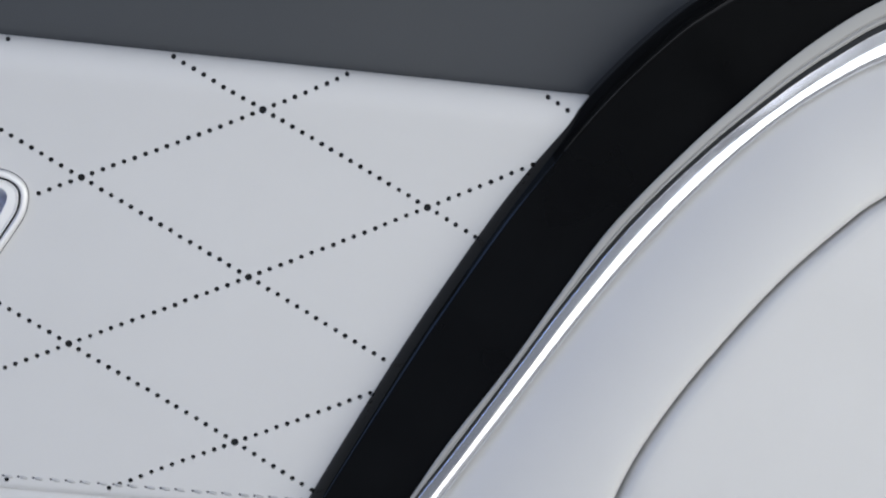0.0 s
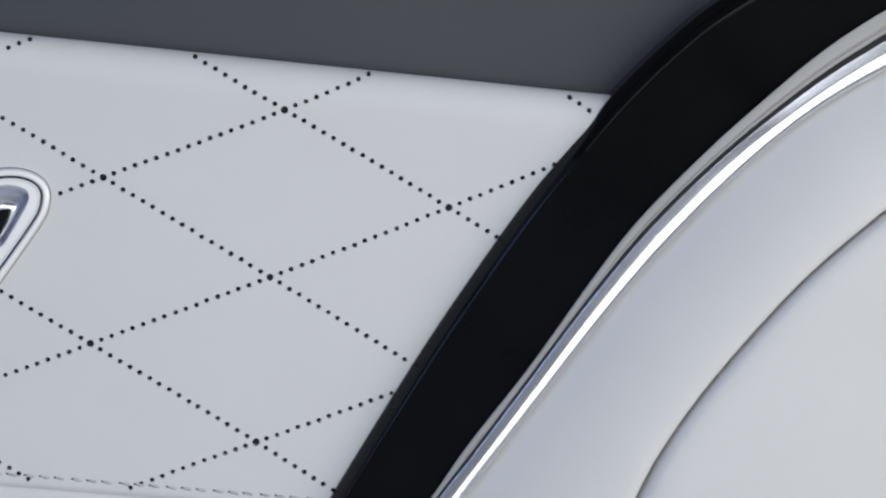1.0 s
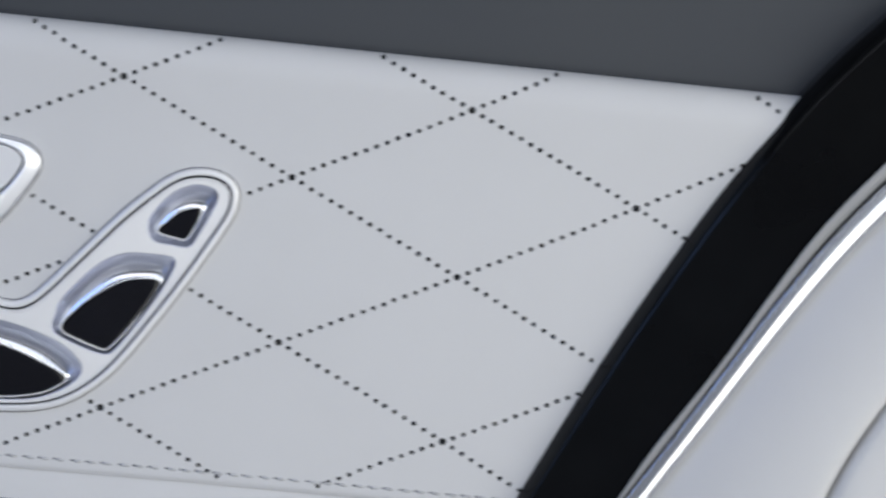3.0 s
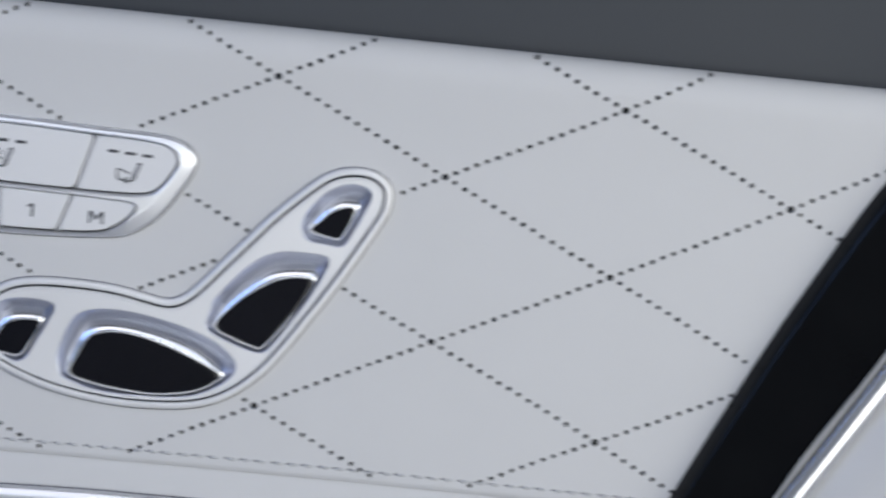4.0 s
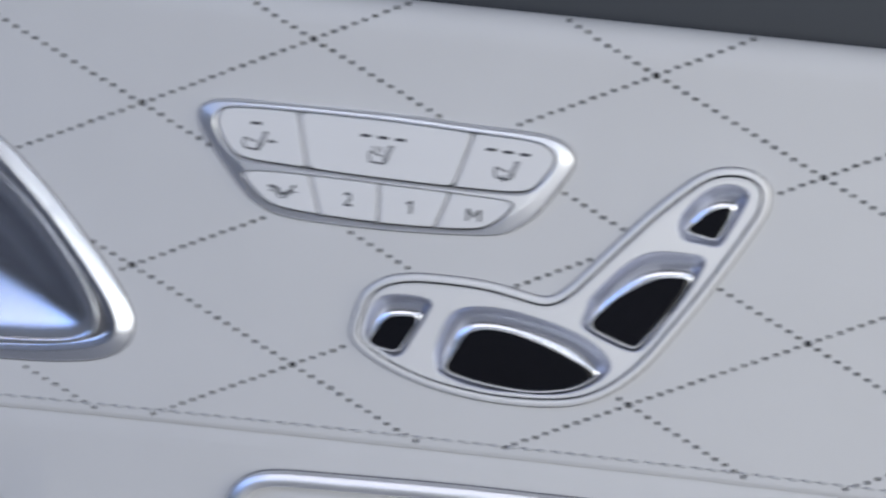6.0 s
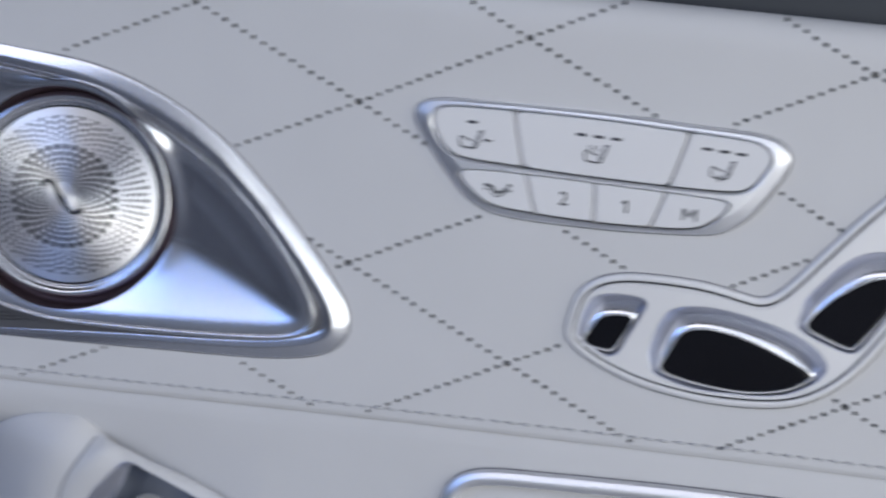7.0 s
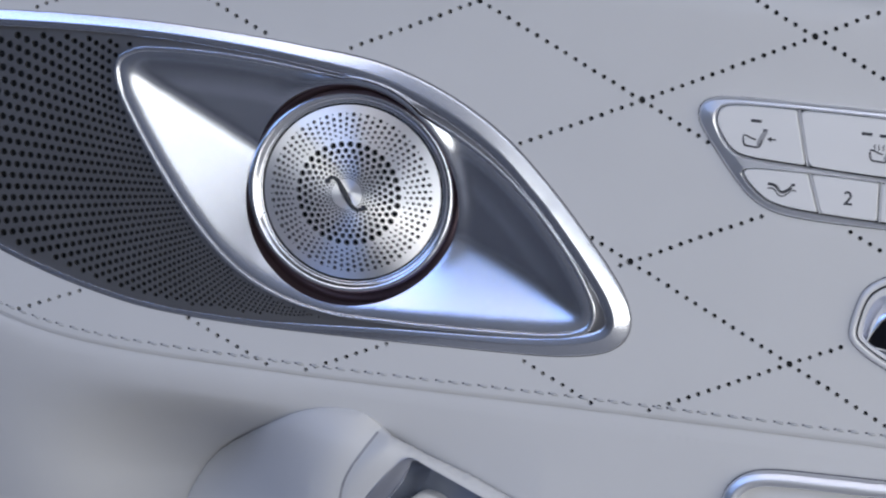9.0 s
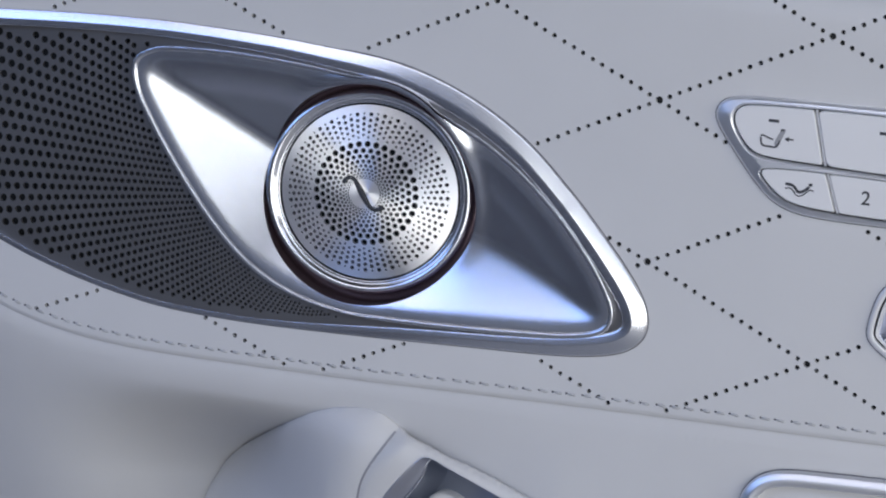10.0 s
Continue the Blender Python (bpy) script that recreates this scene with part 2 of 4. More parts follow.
# ---- the cabin that closes the place ----
def wall_slab(name, x0, x1, y0, y1, z0, z1, mat, label):
    """A straight piece of the cabin's shell with softened edges."""
    bm = bmesh.new()
    bmesh.ops.create_cube(bm, size=1.0, matrix=Matrix.LocRotScale(((x0 + x1) / 2, (y0 + y1) / 2, Z0 + (z0 + z1) / 2), None, (x1 - x0, y1 - y0, z1 - z0)))
    bmesh.ops.bevel(bm, geom=bm.edges[:], offset=0.006, segments=2, affect="EDGES")
    me = bpy.data.meshes.new(name)
    bm.to_mesh(me)
    bm.free()
    me.materials.append(mat)
    return tagged(new(name, me), label, "wall" if "wall" in name else name.split("_")[0], kind="structure")


def wall_with_opening(name, a, b, low, high, hole, axis, at, thick, mat, label):
    """A wall of the shell with one opening: spans a..b by low..high, the opening is hole = (a, b, low, high)."""
    bm = bmesh.new()
    ha, hb, hl, hh = hole
    for p0, p1, q0, q1 in ((a, ha, low, high), (hb, b, low, high), (ha, hb, low, hl), (ha, hb, hh, high)):
        size, mid = ((p1 - p0), (q1 - q0)), ((p0 + p1) / 2, (q0 + q1) / 2)
        if axis == "x":
            m = Matrix.LocRotScale((at, mid[0], Z0 + mid[1]), None, (thick, size[0], size[1]))
        elif axis == "y":
            m = Matrix.LocRotScale((mid[0], at, Z0 + mid[1]), None, (size[0], thick, size[1]))
        else:
            m = Matrix.LocRotScale((mid[0], mid[1], Z0 + at), None, (size[0], size[1], thick))
        bmesh.ops.create_cube(bm, size=1.0, matrix=m)
    me = bpy.data.meshes.new(name)
    bm.to_mesh(me)
    bm.free()
    me.materials.append(mat)
    return tagged(new(name, me), label, "ceiling" if axis == "z" else "wall", kind="structure")


wall_slab("floor", -1.2, 1.2, -1.45, 0.16, -0.64, -0.6, CABIN_MID, "grey carpeted cabin floor under the door")
# an added dark slab, out of view, that grades the loudspeaker cup's reflections
wall_slab("floor_mat", -1.1, -0.35, -0.95, -0.42, -0.6, -0.586, CABIN_PATCH, "unseen dark slab added on the cabin floor for the cup's reflections")
wall_with_opening("wall_front", -1.45, 0.16, -0.6, 0.6, (-1.19, -0.13, 0.2, 0.56), "x", -1.18, 0.04, CABIN_DARK, "dark plain front end of the cabin below the windscreen")
wall_slab("wall_door_shell", -1.16, 1.16, 0.12, 0.16, -0.6, 0.6, CABIN_DARK, "dark inner shell of the car door")
wall_with_opening("wall_rear", -1.45, 0.16, -0.6, 0.6, (-1.26, -0.14, -0.2, 0.46), "x", 1.18, 0.04, CABIN, "plain pale rear end of the cabin with a window")
wall_with_opening("wall_far_side", -1.2, 1.2, -0.6, 0.6, (-0.03, 1.04, -0.5, 0.47), "y", -1.43, 0.04, CABIN_MID, "plain grey far side of the cabin with an open doorway")
wall_with_opening("ceiling", -0.66, 1.2, -1.45, 0.16, (-0.61, 0.77, -1.06, -0.48), "z", 0.58, 0.04, CABIN_DARK, "dark roof lining with a glass roof opening")

# ---- the perforated upper panel ----
TOP = 11.9
SEAM = np.array([(-400, -66), (-345, -88.5), (-316, -99.8), (-300, -104.0), (-285, -106.0), (-265, -106.9), (-230, -106.7), (-205, -106.3), (-165, -105.2), (-135, -104.4), (-60, -102.9), (10, -102.0), (60, -101.8), (160, -101.6)])


def seam_height(u):
    c = spline(SEAM, 400, closed=False)
    return np.interp(u, c[:, 0], c[:, 1])


SEAM_LINE = spline(SEAM, 260, closed=False)
ARC_L = spline([(92, -150), (99, -122), (110, -96.5), (127.4, -60), (139.5, -36.9), (151.8, -15.2), (164.4, 4.2), (170.2, 12.6), (177.9, 22.3), (185.4, 30.6), (195.0, 39.6), (226, 62), (266, 83)], 220, closed=False, relax=10)


def leather_height(q):
    """Flat, rolled back at the top and turned in at the seam."""
    v = q[:, 1]
    top = np.clip((v - (TOP - 13.0)) / 13.0, 0, 0.9999)
    w = 1.5 * np.clip((v + 26) / 30.0, 0, 1) ** 2 - 6.5 * (1 - np.sqrt(1 - top ** 3.4))
    low = np.clip((1.6 - (v - np.interp(q[:, 0], SEAM_LINE[:, 0], SEAM_LINE[:, 1]))) / 1.6, 0, 1)
    return w - 0.6 * low ** 2


# outlines of what is let into the leather
PACK = spline([(-108.5, -17.7), (-100, -17.3), (-67.0, -16.9), (-45.3, -17.5), (-27.5, -18.0), (-20.9, -19.7), (-18.3, -23.2), (-19.3, -27.6), (-25.8, -37.8), (-30.5, -42.1), (-36.9, -45.0), (-55.7, -46.5), (-71.7, -46.9), (-86.3, -46.7), (-94.0, -45.7), (-99.8, -43.0), (-104.9, -38.0), (-110.4, -31.4), (-114.2, -26.4), (-115.7, -23.2), (-115.1, -20.4), (-112.8, -18.5)], 220, relax=4)
SEAT = np.array((0.35, -0.3)) + spline([(-71.4, -74.0), (-69.6, -64.8), (-66.4, -60.7), (-61.0, -58.1), (-52.4, -57.0), (-37.9, -57.2), (-25.5, -59.2), (-22.3, -59.5), (-19.4, -58.3), (-15.8, -55.1), (-8.6, -46.7), (1.7, -34.8), (9.6, -27.1), (14.2, -23.4), (18.3, -21.7), (23.3, -21.2), (27.7, -22.3), (30.5, -25.1), (30.8, -29.1), (29.5, -33.6), (20.4, -49.8), (13.0, -61.5), (5.4, -72.6), (0.2, -78.3), (-5.2, -82.5), (-10.8, -85.2), (-17.9, -86.8), (-28.0, -87.5), (-38.1, -87.2), (-49.9, -85.5), (-58.9, -82.8), (-64.9, -80.2), (-69.6, -77.0)], 260, relax=3)
SEAT = inset(SEAT, -0.35)
EYE_LOOP = spline([(-319, -16.3), (-293.2, -15.0), (-267.9, -14.6), (-243, -15.4), (-225, -16.6), (-202.3, -19.2), (-182.9, -25.6), (-166.5, -35.0), (-153.1, -46.8), (-144.7, -55.5), (-136.2, -65.2), (-131.0, -72.2), (-128.6, -77.8), (-128.6, -82.6), (-131.4, -86.6), (-137, -89.3), (-146.1, -91.0), (-156.9, -91.9), (-180.5, -92.9), (-206.1, -93.9), (-237.3, -94.7), (-262.6, -94.0), (-279.8, -91.6), (-297.4, -87.5), (-315.3, -81.6), (-345, -69), (-372, -50), (-380, -34), (-366, -22), (-345, -18)], 420, relax=3)

upper = thing("upper_door_panel", "upright white leather door panel punched with diamond lines", "door panel")
# the diamond lattice: sides of 17 steps, the crossings punched larger
CELL_U, CELL_V, STEPS = 43.72, 21.13, 17
punched = {}
for m in range(-9, 6):
    for k in range(-3, 8):
        if (m + k) % 2:
            continue
        node = np.array((CELL_U * m, -0.2 - CELL_V * k))
        for side in (-1, 1):
            for s in range(STEPS):
                p = node + np.array((side * CELL_U, -CELL_V)) * s / STEPS
                # the hide is drawn out towards the loudspeaker's far end
                drawn, low = max(-122 - p[0], 0), min(max((-20 - p[1]) / 60, 0), 1)
                p = p + np.array((-0.02 * p[1] - drawn * (0.012 + 0.0004 * drawn) * (0.78 + 0.62 * low), 0.0007 * max(p[0] - 75, 0) * (p[1] + 45) + drawn * (0.004 - 0.019 * low)))
                punched[(round(p[0], 2), round(p[1], 2))] = 0.98 if s == 0 else 0.65
spots = np.array(list(punched))
radii = np.array(list(punched.values()))
line_right = np.interp(spots[:, 1], ARC_L[:, 1], ARC_L[:, 0])
ok = (spots[:, 1] < TOP - 0.7) & (spots[:, 1] > np.interp(spots[:, 0], SEAM_LINE[:, 0], SEAM_LINE[:, 1]) + 1.7) & (spots[:, 0] < line_right + 6) & (spots[:, 0] > -352)
for loop in (PACK, SEAT, EYE_LOOP):
    ok &= ~inside(spots, loop) & (distance(spots, loop) > 0.75)
wob = np.random.RandomState(5)
punches = [circle(p + wob.normal(0, 0.05, 2), r * wob.uniform(0.93, 1.06), 10) for p, r in zip(spots[ok], radii[ok])]
left_side = [(-395, v) for v in np.linspace(TOP, -62, 30)]
low_side = [tuple(p) for p in SEAM_LINE if -394 < p[0] < 118]
right_side = [(x + 12, y) for x, y in ARC_L if -101 < y < TOP - 0.5]
top_side = [(u, TOP) for u in np.linspace(right_side[-1][0], -395, 160)[:-1]]
outline = np.array(left_side + low_side + right_side + top_side)
bands = np.concatenate([grid_points(-390, 190, TOP - 13.4, TOP - 4, 1.6), grid_points(-390, 190, TOP - 4, TOP - 0.1, 0.8), grid_points(-390, 190, -100, 4, 9.0)])
low_band = np.concatenate([np.stack([np.linspace(-392, 125, 420), seam_height(np.linspace(-392, 125, 420)) + d], 1) for d in (0.3, 0.6, 0.9, 1.3, 1.7)])
free = np.concatenate([bands, low_band])
near = np.ones(len(free), bool)
for i in range(0, len(free), 2000):
    dd = np.linalg.norm(free[i:i + 2000, None] - spots[ok][None], axis=-1).min(1)
    near[i:i + 2000] = dd > 1.2
cut = [inset(q, 0.8) for q in (PACK, SEAT, EYE_LOOP)]
for q in cut:
    near &= ~inside(free, q)
sheet("leather_skin", outline, punches + cut, leather_height, LEATHER, upper, "smooth white leather with punched holes", extra=free[near], wall=1.3)
sheet("backing", outline + (0, -0.6), cut, lambda q: leather_height(q) - 1.3, BACKING, upper, "black cloth behind the holes", extra=free[near], hole_walls=False)

# stitches along the lower edge
stitch_line = spline(np.stack([SEAM_LINE[:, 0], SEAM_LINE[:, 1] + 3.1], 1), 900, closed=False)
length = np.concatenate([[0], np.cumsum(np.hypot(*np.diff(stitch_line, axis=0).T))])


def stitch_mesh():
    """One thread laid on the leather: a thin lozenge with sunk ends."""
    verts, faces = [], []
    for i, s in enumerate(np.linspace(-1, 1, 7)):
        r = 0.4 * math.sqrt(max(1 - abs(s) ** 3, 0.02))
        for k in range(6):
            a = 2 * math.pi * k / 6
            verts.append((1.3e-3 * s, -(0.06 + 0.8 * r * math.sin(a) - 0.25 * s * s) * 1e-3, r * math.cos(a) * 1e-3))
        if i:
            faces += [((i - 1) * 6 + k, (i - 1) * 6 + (k + 1) % 6, i * 6 + (k + 1) % 6, i * 6 + k) for k in range(6)]
    me = bpy.data.meshes.new("stitch")
    me.from_pydata(verts, [], faces)
    me.polygons.foreach_set("use_smooth", [True] * len(me.polygons))
    # the needle hole at its left end, a grey oval that also paints the shade there
    for mid, size in ((-1.4e-3, 0.34e-3),):
        bm = bmesh.new()
        bm.from_mesh(me)
        ring = [bm.verts.new((mid + 1.1 * size * math.cos(a), -0.05e-3, size * math.sin(a))) for a in np.linspace(0, 2 * math.pi, 9)[:-1]]
        face = bm.faces.new(ring)
        face.material_index = 1
        bm.to_mesh(me)
        bm.free()
    me.materials.append(THREAD)
    me.materials.append(SHADE_GREY)
    me.update()
    return me


STITCH = stitch_mesh()
for s in np.arange(60, length[-1] - 40, 4.0):
    i = int(np.searchsorted(length, s))
    (u, v), (u2, v2) = stitch_line[i], stitch_line[min(i + 3, 899)]
    lean = math.degrees(math.atan2(v2 - v, u2 - u)) - 7
    ob = new("stitch", STITCH)
    ob.parent = upper
    ob.matrix_local = Matrix.Translation(place(u, v, 0.0)) @ pose(0, 0, 0, 0, -lean, 0)

# ---- the dark trim over it ----
sill = thing("upper_window_trim", "plain dark grey soft trim above the leather", "trim", kind="structure")
tu = np.linspace(-500, 420, 60)
rows = [(2.0, -9.0), (8, -9.3), (20, -10), (45, -11.5), (75, -14), (92, -18), (100, -24), (103, -33)]
sv = [place(u, v, w) for v, w in rows for u in tu]
sf = [(r * 60 + i, r * 60 + i + 1, (r + 1) * 60 + i + 1, (r + 1) * 60 + i) for r in range(len(rows) - 1) for i in range(59)]
mesh_object("trim_skin", sv, sf, DARK_TRIM, sill)

# ---- the soft lower panel ----
lower = thing("lower_door_panel", "smooth white leather lower door panel below the stitched seam", "door panel")
GRIP_SEEN = spline([(-252, -185), (-251.5, -158), (-249.3, -145.8), (-246.4, -138.9), (-241.6, -131.7), (-235.2, -126.4), (-228.0, -121.8), (-220.2, -117.4), (-213.7, -115.0), (-207.2, -113.9), (-201.4, -113.9), (-197.6, -115.1), (-194.4, -117.3), (-187.8, -119.6), (-180.4, -122.3), (-169.4, -125.9), (-158.4, -130.1), (-140, -138), (-122, -152), (-118, -178), (-150, -194), (-215, -198)], 300, relax=4)


def lower_height(q):
    u, v = q.T
    seam = np.interp(u, SEAM_LINE[:, 0], SEAM_LINE[:, 1])
    d = np.clip(seam - v, 0, None)
    w = -1.15 + 0.5 * np.clip(d / 4.0, 0, 1) ** 0.7
    ease = np.clip((d - 8) / 36.0, 0, 1)
    hollow = np.exp(-((u + 244) / 34.0) ** 2) * ease ** 2 * (3 - 2 * ease)
    return w - 44.0 * hollow - 0.4 * np.clip((-150 - u) / 60.0, 0, 1) * np.clip(d - 1, 0, None) ** 2 / (np.clip(d - 1, 0, None) + 9.0)


# the grip's foot follows the hollow that it stands in
GRIP = GRIP_SEEN
for _ in range(12):
    GRIP = 0.5 * GRIP + 0.5 * raised(GRIP_SEEN, 0.0, lower_height(GRIP)[:, None])
lo = [(u, -240) for u in np.linspace(-420, 150, 60)]
hi = [(u, v + 1.2) for u, v in SEAM_LINE[::-1] if -395 < u < 150]
lower_outline = np.array(lo + [(150, -150)] + hi + [(-420, -66)])
sheet("leather_skin", lower_outline, [inset(GRIP, 1.6)], lower_height, LEATHER_SOFT, lower, hole_walls=False, extra=np.concatenate([grid_points(-418, 148, -238, -60, 2.5), low_band - (0, 2.6), low_band - (0, 4.0)] + [inset(GRIP, d) for d in (-1.0, -0.4, 0.0, 0.3, 0.6, 1.0)]))

# ---- the black sweep, its bright strip and the leather beyond ----
SLIVER = spline([(112, -150), (122, -118), (135.3, -93), (142.3, -80), (155.9, -58.2), (167.9, -36.8), (179, -18.6), (195, 1.4), (206, 13.6), (218.9, 27.0), (230, 36.6), (241.5, 44.7), (272, 62)], 220, closed=False, relax=10)
GROOVE = spline([(112.5, -150), (123, -118), (135.8, -94.6), (142.9, -83.3), (156.4, -60.7), (168.6, -40.2), (182.9, -18.8), (200.3, 1.8), (220.1, 21.0), (233.4, 31.6), (242.7, 38), (276, 56)], 220, closed=False, relax=10)
STRIP_R = np.array((0.8, -0.6)) + spline([(120, -150), (130.5, -118), (142.2, -93.8), (157.2, -68.9), (169.5, -48.7), (181.9, -29.9), (194.6, -13.2), (207.4, 1.7), (220.6, 14.4), (234.1, 24.4), (243.5, 29.9), (280, 48)], 220, closed=False, relax=10)
PAD_SEAM = spline([(171, -150), (180, -116), (189, -91), (193.2, -80), (201.7, -64), (214.3, -45.2), (227.1, -28.6), (240.4, -14.6), (249.5, -6.6), (290, 22)], 220, closed=False, relax=10)
FAR = spline([(420, -150), (420, -100), (420, -50), (420, 0), (420, 60)], 220, closed=False)

# the lacquer has a rounded shoulder at the leather and then rises evenly to the strip
RUN = 0.867 * distance(GROOVE, ARC_L, closed=False) * np.interp(GROOVE[:, 1], (-10, 50), (0.305, 0.252))
for _ in range(30):
    RUN[1:-1] = 0.5 * RUN[1:-1] + 0.25 * (RUN[:-2] + RUN[2:])
LIFT = 5.5 + RUN
SLIVER, GROOVE, STRIP_R = (raised(c, 6.0, LIFT[:, None]) for c in (SLIVER, GROOVE, STRIP_R))
PAD_SEAM = raised(PAD_SEAM, 2.0, LIFT[:, None] + 5.5)
sweep = thing("black_trim_sweep", "curved gloss black lacquer trim across the door panel", "trim")
SHOULDER = [(0.03, -12), (0.012, -3), (0.004, -0.6), (0.0, 0.25), (0.008, 0.9), (0.022, 1.75), (0.045, 2.9), (0.073, 3.95), (0.1, 4.8), (0.118, 5.18), (0.124, 5.26)]
SLOPE = [(0.16, 0.032), (0.24, 0.123), (0.32, 0.215), (0.44, 0.353), (0.56, 0.492), (0.68, 0.63), (0.8, 0.768), (0.9, 0.884), (0.96, 0.953), (0.985, 0.93), (1, 0.8)]
ribbon("lacquer", ARC_L, GROOVE, SHOULDER + [(c, 5.3 + k * RUN) for c, k in SLOPE] + [(1.0, 2.0)], PIANO, sweep, "gloss black lacquer")
# a reflection in the lacquer, put in as a pale raised sliver
ribbon("bevel", SLIVER, GROOVE, [(c, LIFT + k) for c, k in ((0, 0.2), (0.1, 0.4), (0.5, 0.42), (0.57, 0.4), (0.6, 0.0), (0.64, 0.0), (0.67, 0.36), (0.76, 0.34), (0.84, 0.1), (0.9, -0.8), (1, -1.2))], LACQUER_SHINE, sweep, "pale sliver modelled for a reflection in the black lacquer")
strip = thing("chrome_strip", "bright chrome strip beside the gloss black trim", "trim")
# the bead's roundness as tilt across its width, in degrees, summed to heights
ACROSS = np.linspace(0, 1, 41)
BEAD_L = GROOVE + 0.1 * (STRIP_R - GROOVE)
TILT = np.interp(ACROSS, (0, 0.16, 0.3, 0.4, 0.47, 0.69, 0.78, 0.87, 0.94, 1.0), (13, 12.5, 12, 10.2, 6.5, -4, -12, -24, -45, -66))
# lower down the strip its near side lies flatter
LIE = np.interp(GROOVE[:, 1], (-70, 15), (0.7, 1.0))
TILTS = np.where(TILT[:, None] > 0, TILT[:, None] * LIE, TILT[:, None])
ARCH = np.vstack([np.zeros((1, len(LIE))), np.cumsum(8.5 / 40 * np.tan(np.radians(0.5 * (TILTS[1:] + TILTS[:-1]))), 0)])
ARCH += 0.8 - ARCH.max(0)
ribbon("bead", BEAD_L, STRIP_R, [(0.0, LIFT - 5)] + [(c, LIFT + k) for c, k in zip(ACROSS, ARCH)] + [(1.0, LIFT - 5)], CHROME, strip, "polished chrome bead")
ribbon("seal", GROOVE - (0.5, -0.35), BEAD_L, [(0, LIFT - 0.7), (0.5, LIFT - 0.5), (1, LIFT - 0.3)], BACKING, strip, "dark rubber seal")

pad = thing("leather_pad", "padded white leather beside the chrome strip with a curved seam", "door panel")
NEAR = ((0, -4.0), (0.015, -2.6), (0.04, -1.7), (0.09, -0.6), (0.16, 0.7), (0.24, 1.9), (0.34, 3.2), (0.46, 4.5), (0.6, 5.7), (0.75, 6.5), (0.86, 6.9), (0.92, 6.75), (0.96, 6.1), (0.985, 4.4), (1.0, 1.0))
ribbon("near_leather", STRIP_R, PAD_SEAM, [(c, LIFT + k) for c, k in NEAR], LEATHER_SOFT, pad)
ribbon("far_leather", PAD_SEAM, FAR, [(c, LIFT + k) for c, k in ((0, 1.0), (0.001, 3.4), (0.0025, 5.2), (0.006, 6.4), (0.013, 7.0), (0.03, 7.35), (0.05, 7.4), (0.12, 7.6), (0.3, 7.6), (0.6, 7), (1, 4))], LEATHER_SOFT, pad)

# ---- dark edges that paint the contact shade where parts meet the leather ----
def gasket(loop, parent):
    return rim("gasket", loop, [(-0.28, -0.2), (-0.26, 0.06), (-0.1, 0.14), (0.1, 0.14)], SHADE_GREY, parent, "thin dark gasket")


# ---- the seat button pack ----
pack = thing("seat_button_pack", "chrome-framed pack of seven white seat buttons", "control panel")
gasket(PACK, pack)
ROW_U = spline([(-106.4, -19.6), (-88.9, -19.0), (-67.0, -18.9), (-45.2, -19.5), (-30.7, -20.0), (-25.2, -21.1), (-22.6, -23.7), (-23.8, -26.9), (-27.2, -31.6), (-32.4, -33.6), (-51.1, -34.0), (-73.0, -33.8), (-87.6, -33.3), (-101.8, -32.6), (-106.5, -30.6), (-110.4, -25.0), (-110.2, -21.2)], 180, relax=2)
ROW_D = spline([(-101.6, -35.5), (-94, -34.9), (-80.2, -34.8), (-65.6, -35.0), (-51.0, -35.2), (-37.5, -35.5), (-32.4, -36.1), (-33.2, -38.6), (-36.6, -41.8), (-42.2, -44.2), (-57.4, -45.2), (-72.0, -45.3), (-86.7, -44.7), (-94.1, -43.7), (-98.5, -41.2), (-102.6, -37.0)], 180, relax=2)
rim("outer_rim", PACK, [(0, -1.2), (0, 0.2), (0.08, 0.6), (0.25, 0.95), (0.5, 1.25), (0.8, 1.454)], BRUSHED, pack, "bright chrome rim")


def bridge(q):
    d = distance(q, PACK)
    steep = 0.21 + 0.115 * np.clip((q[:, 0] + 106) / 16.0, 0, 1)
    return 1.194 + 0.325 * 0.8 + steep * (np.clip(d, 0, 3.6) - 0.8)


ROWS_IN = [inset(ROW_U, -0.6), inset(ROW_D, -0.35)]
fill = grid_points(-116, -18, -47, -16, 0.7)
fill = fill[~inside(fill, ROWS_IN[0]) & ~inside(fill, ROWS_IN[1]) & (distance(fill, PACK) > 1.1)]
sheet("surround", inset(PACK, 0.8), ROWS_IN, bridge, BRUSHED, pack, "silver surround", extra=fill, wall=0.8)
for loop, out in ((ROW_U, 0.6), (ROW_D, 0.35)):
    top = bridge(inset(loop, -out))
    edge = [(-out, 0.0), (-out * 0.75, -0.08), (-out * 0.35, -0.35), (-0.05, -0.75), (0.0, -1.0)]
    mesh_object("opening_edge", *loft_loops([inset(loop, d) for d, _ in edge] + [loop], [top + dz for _, dz in edge] + [0.2]), BRUSHED, pack, "chrome edge of the opening")
    rim("well", loop, [(0.0, 0.3), (0.3, 0.3)], BACKING, pack, "dark well under the buttons", cap=True)


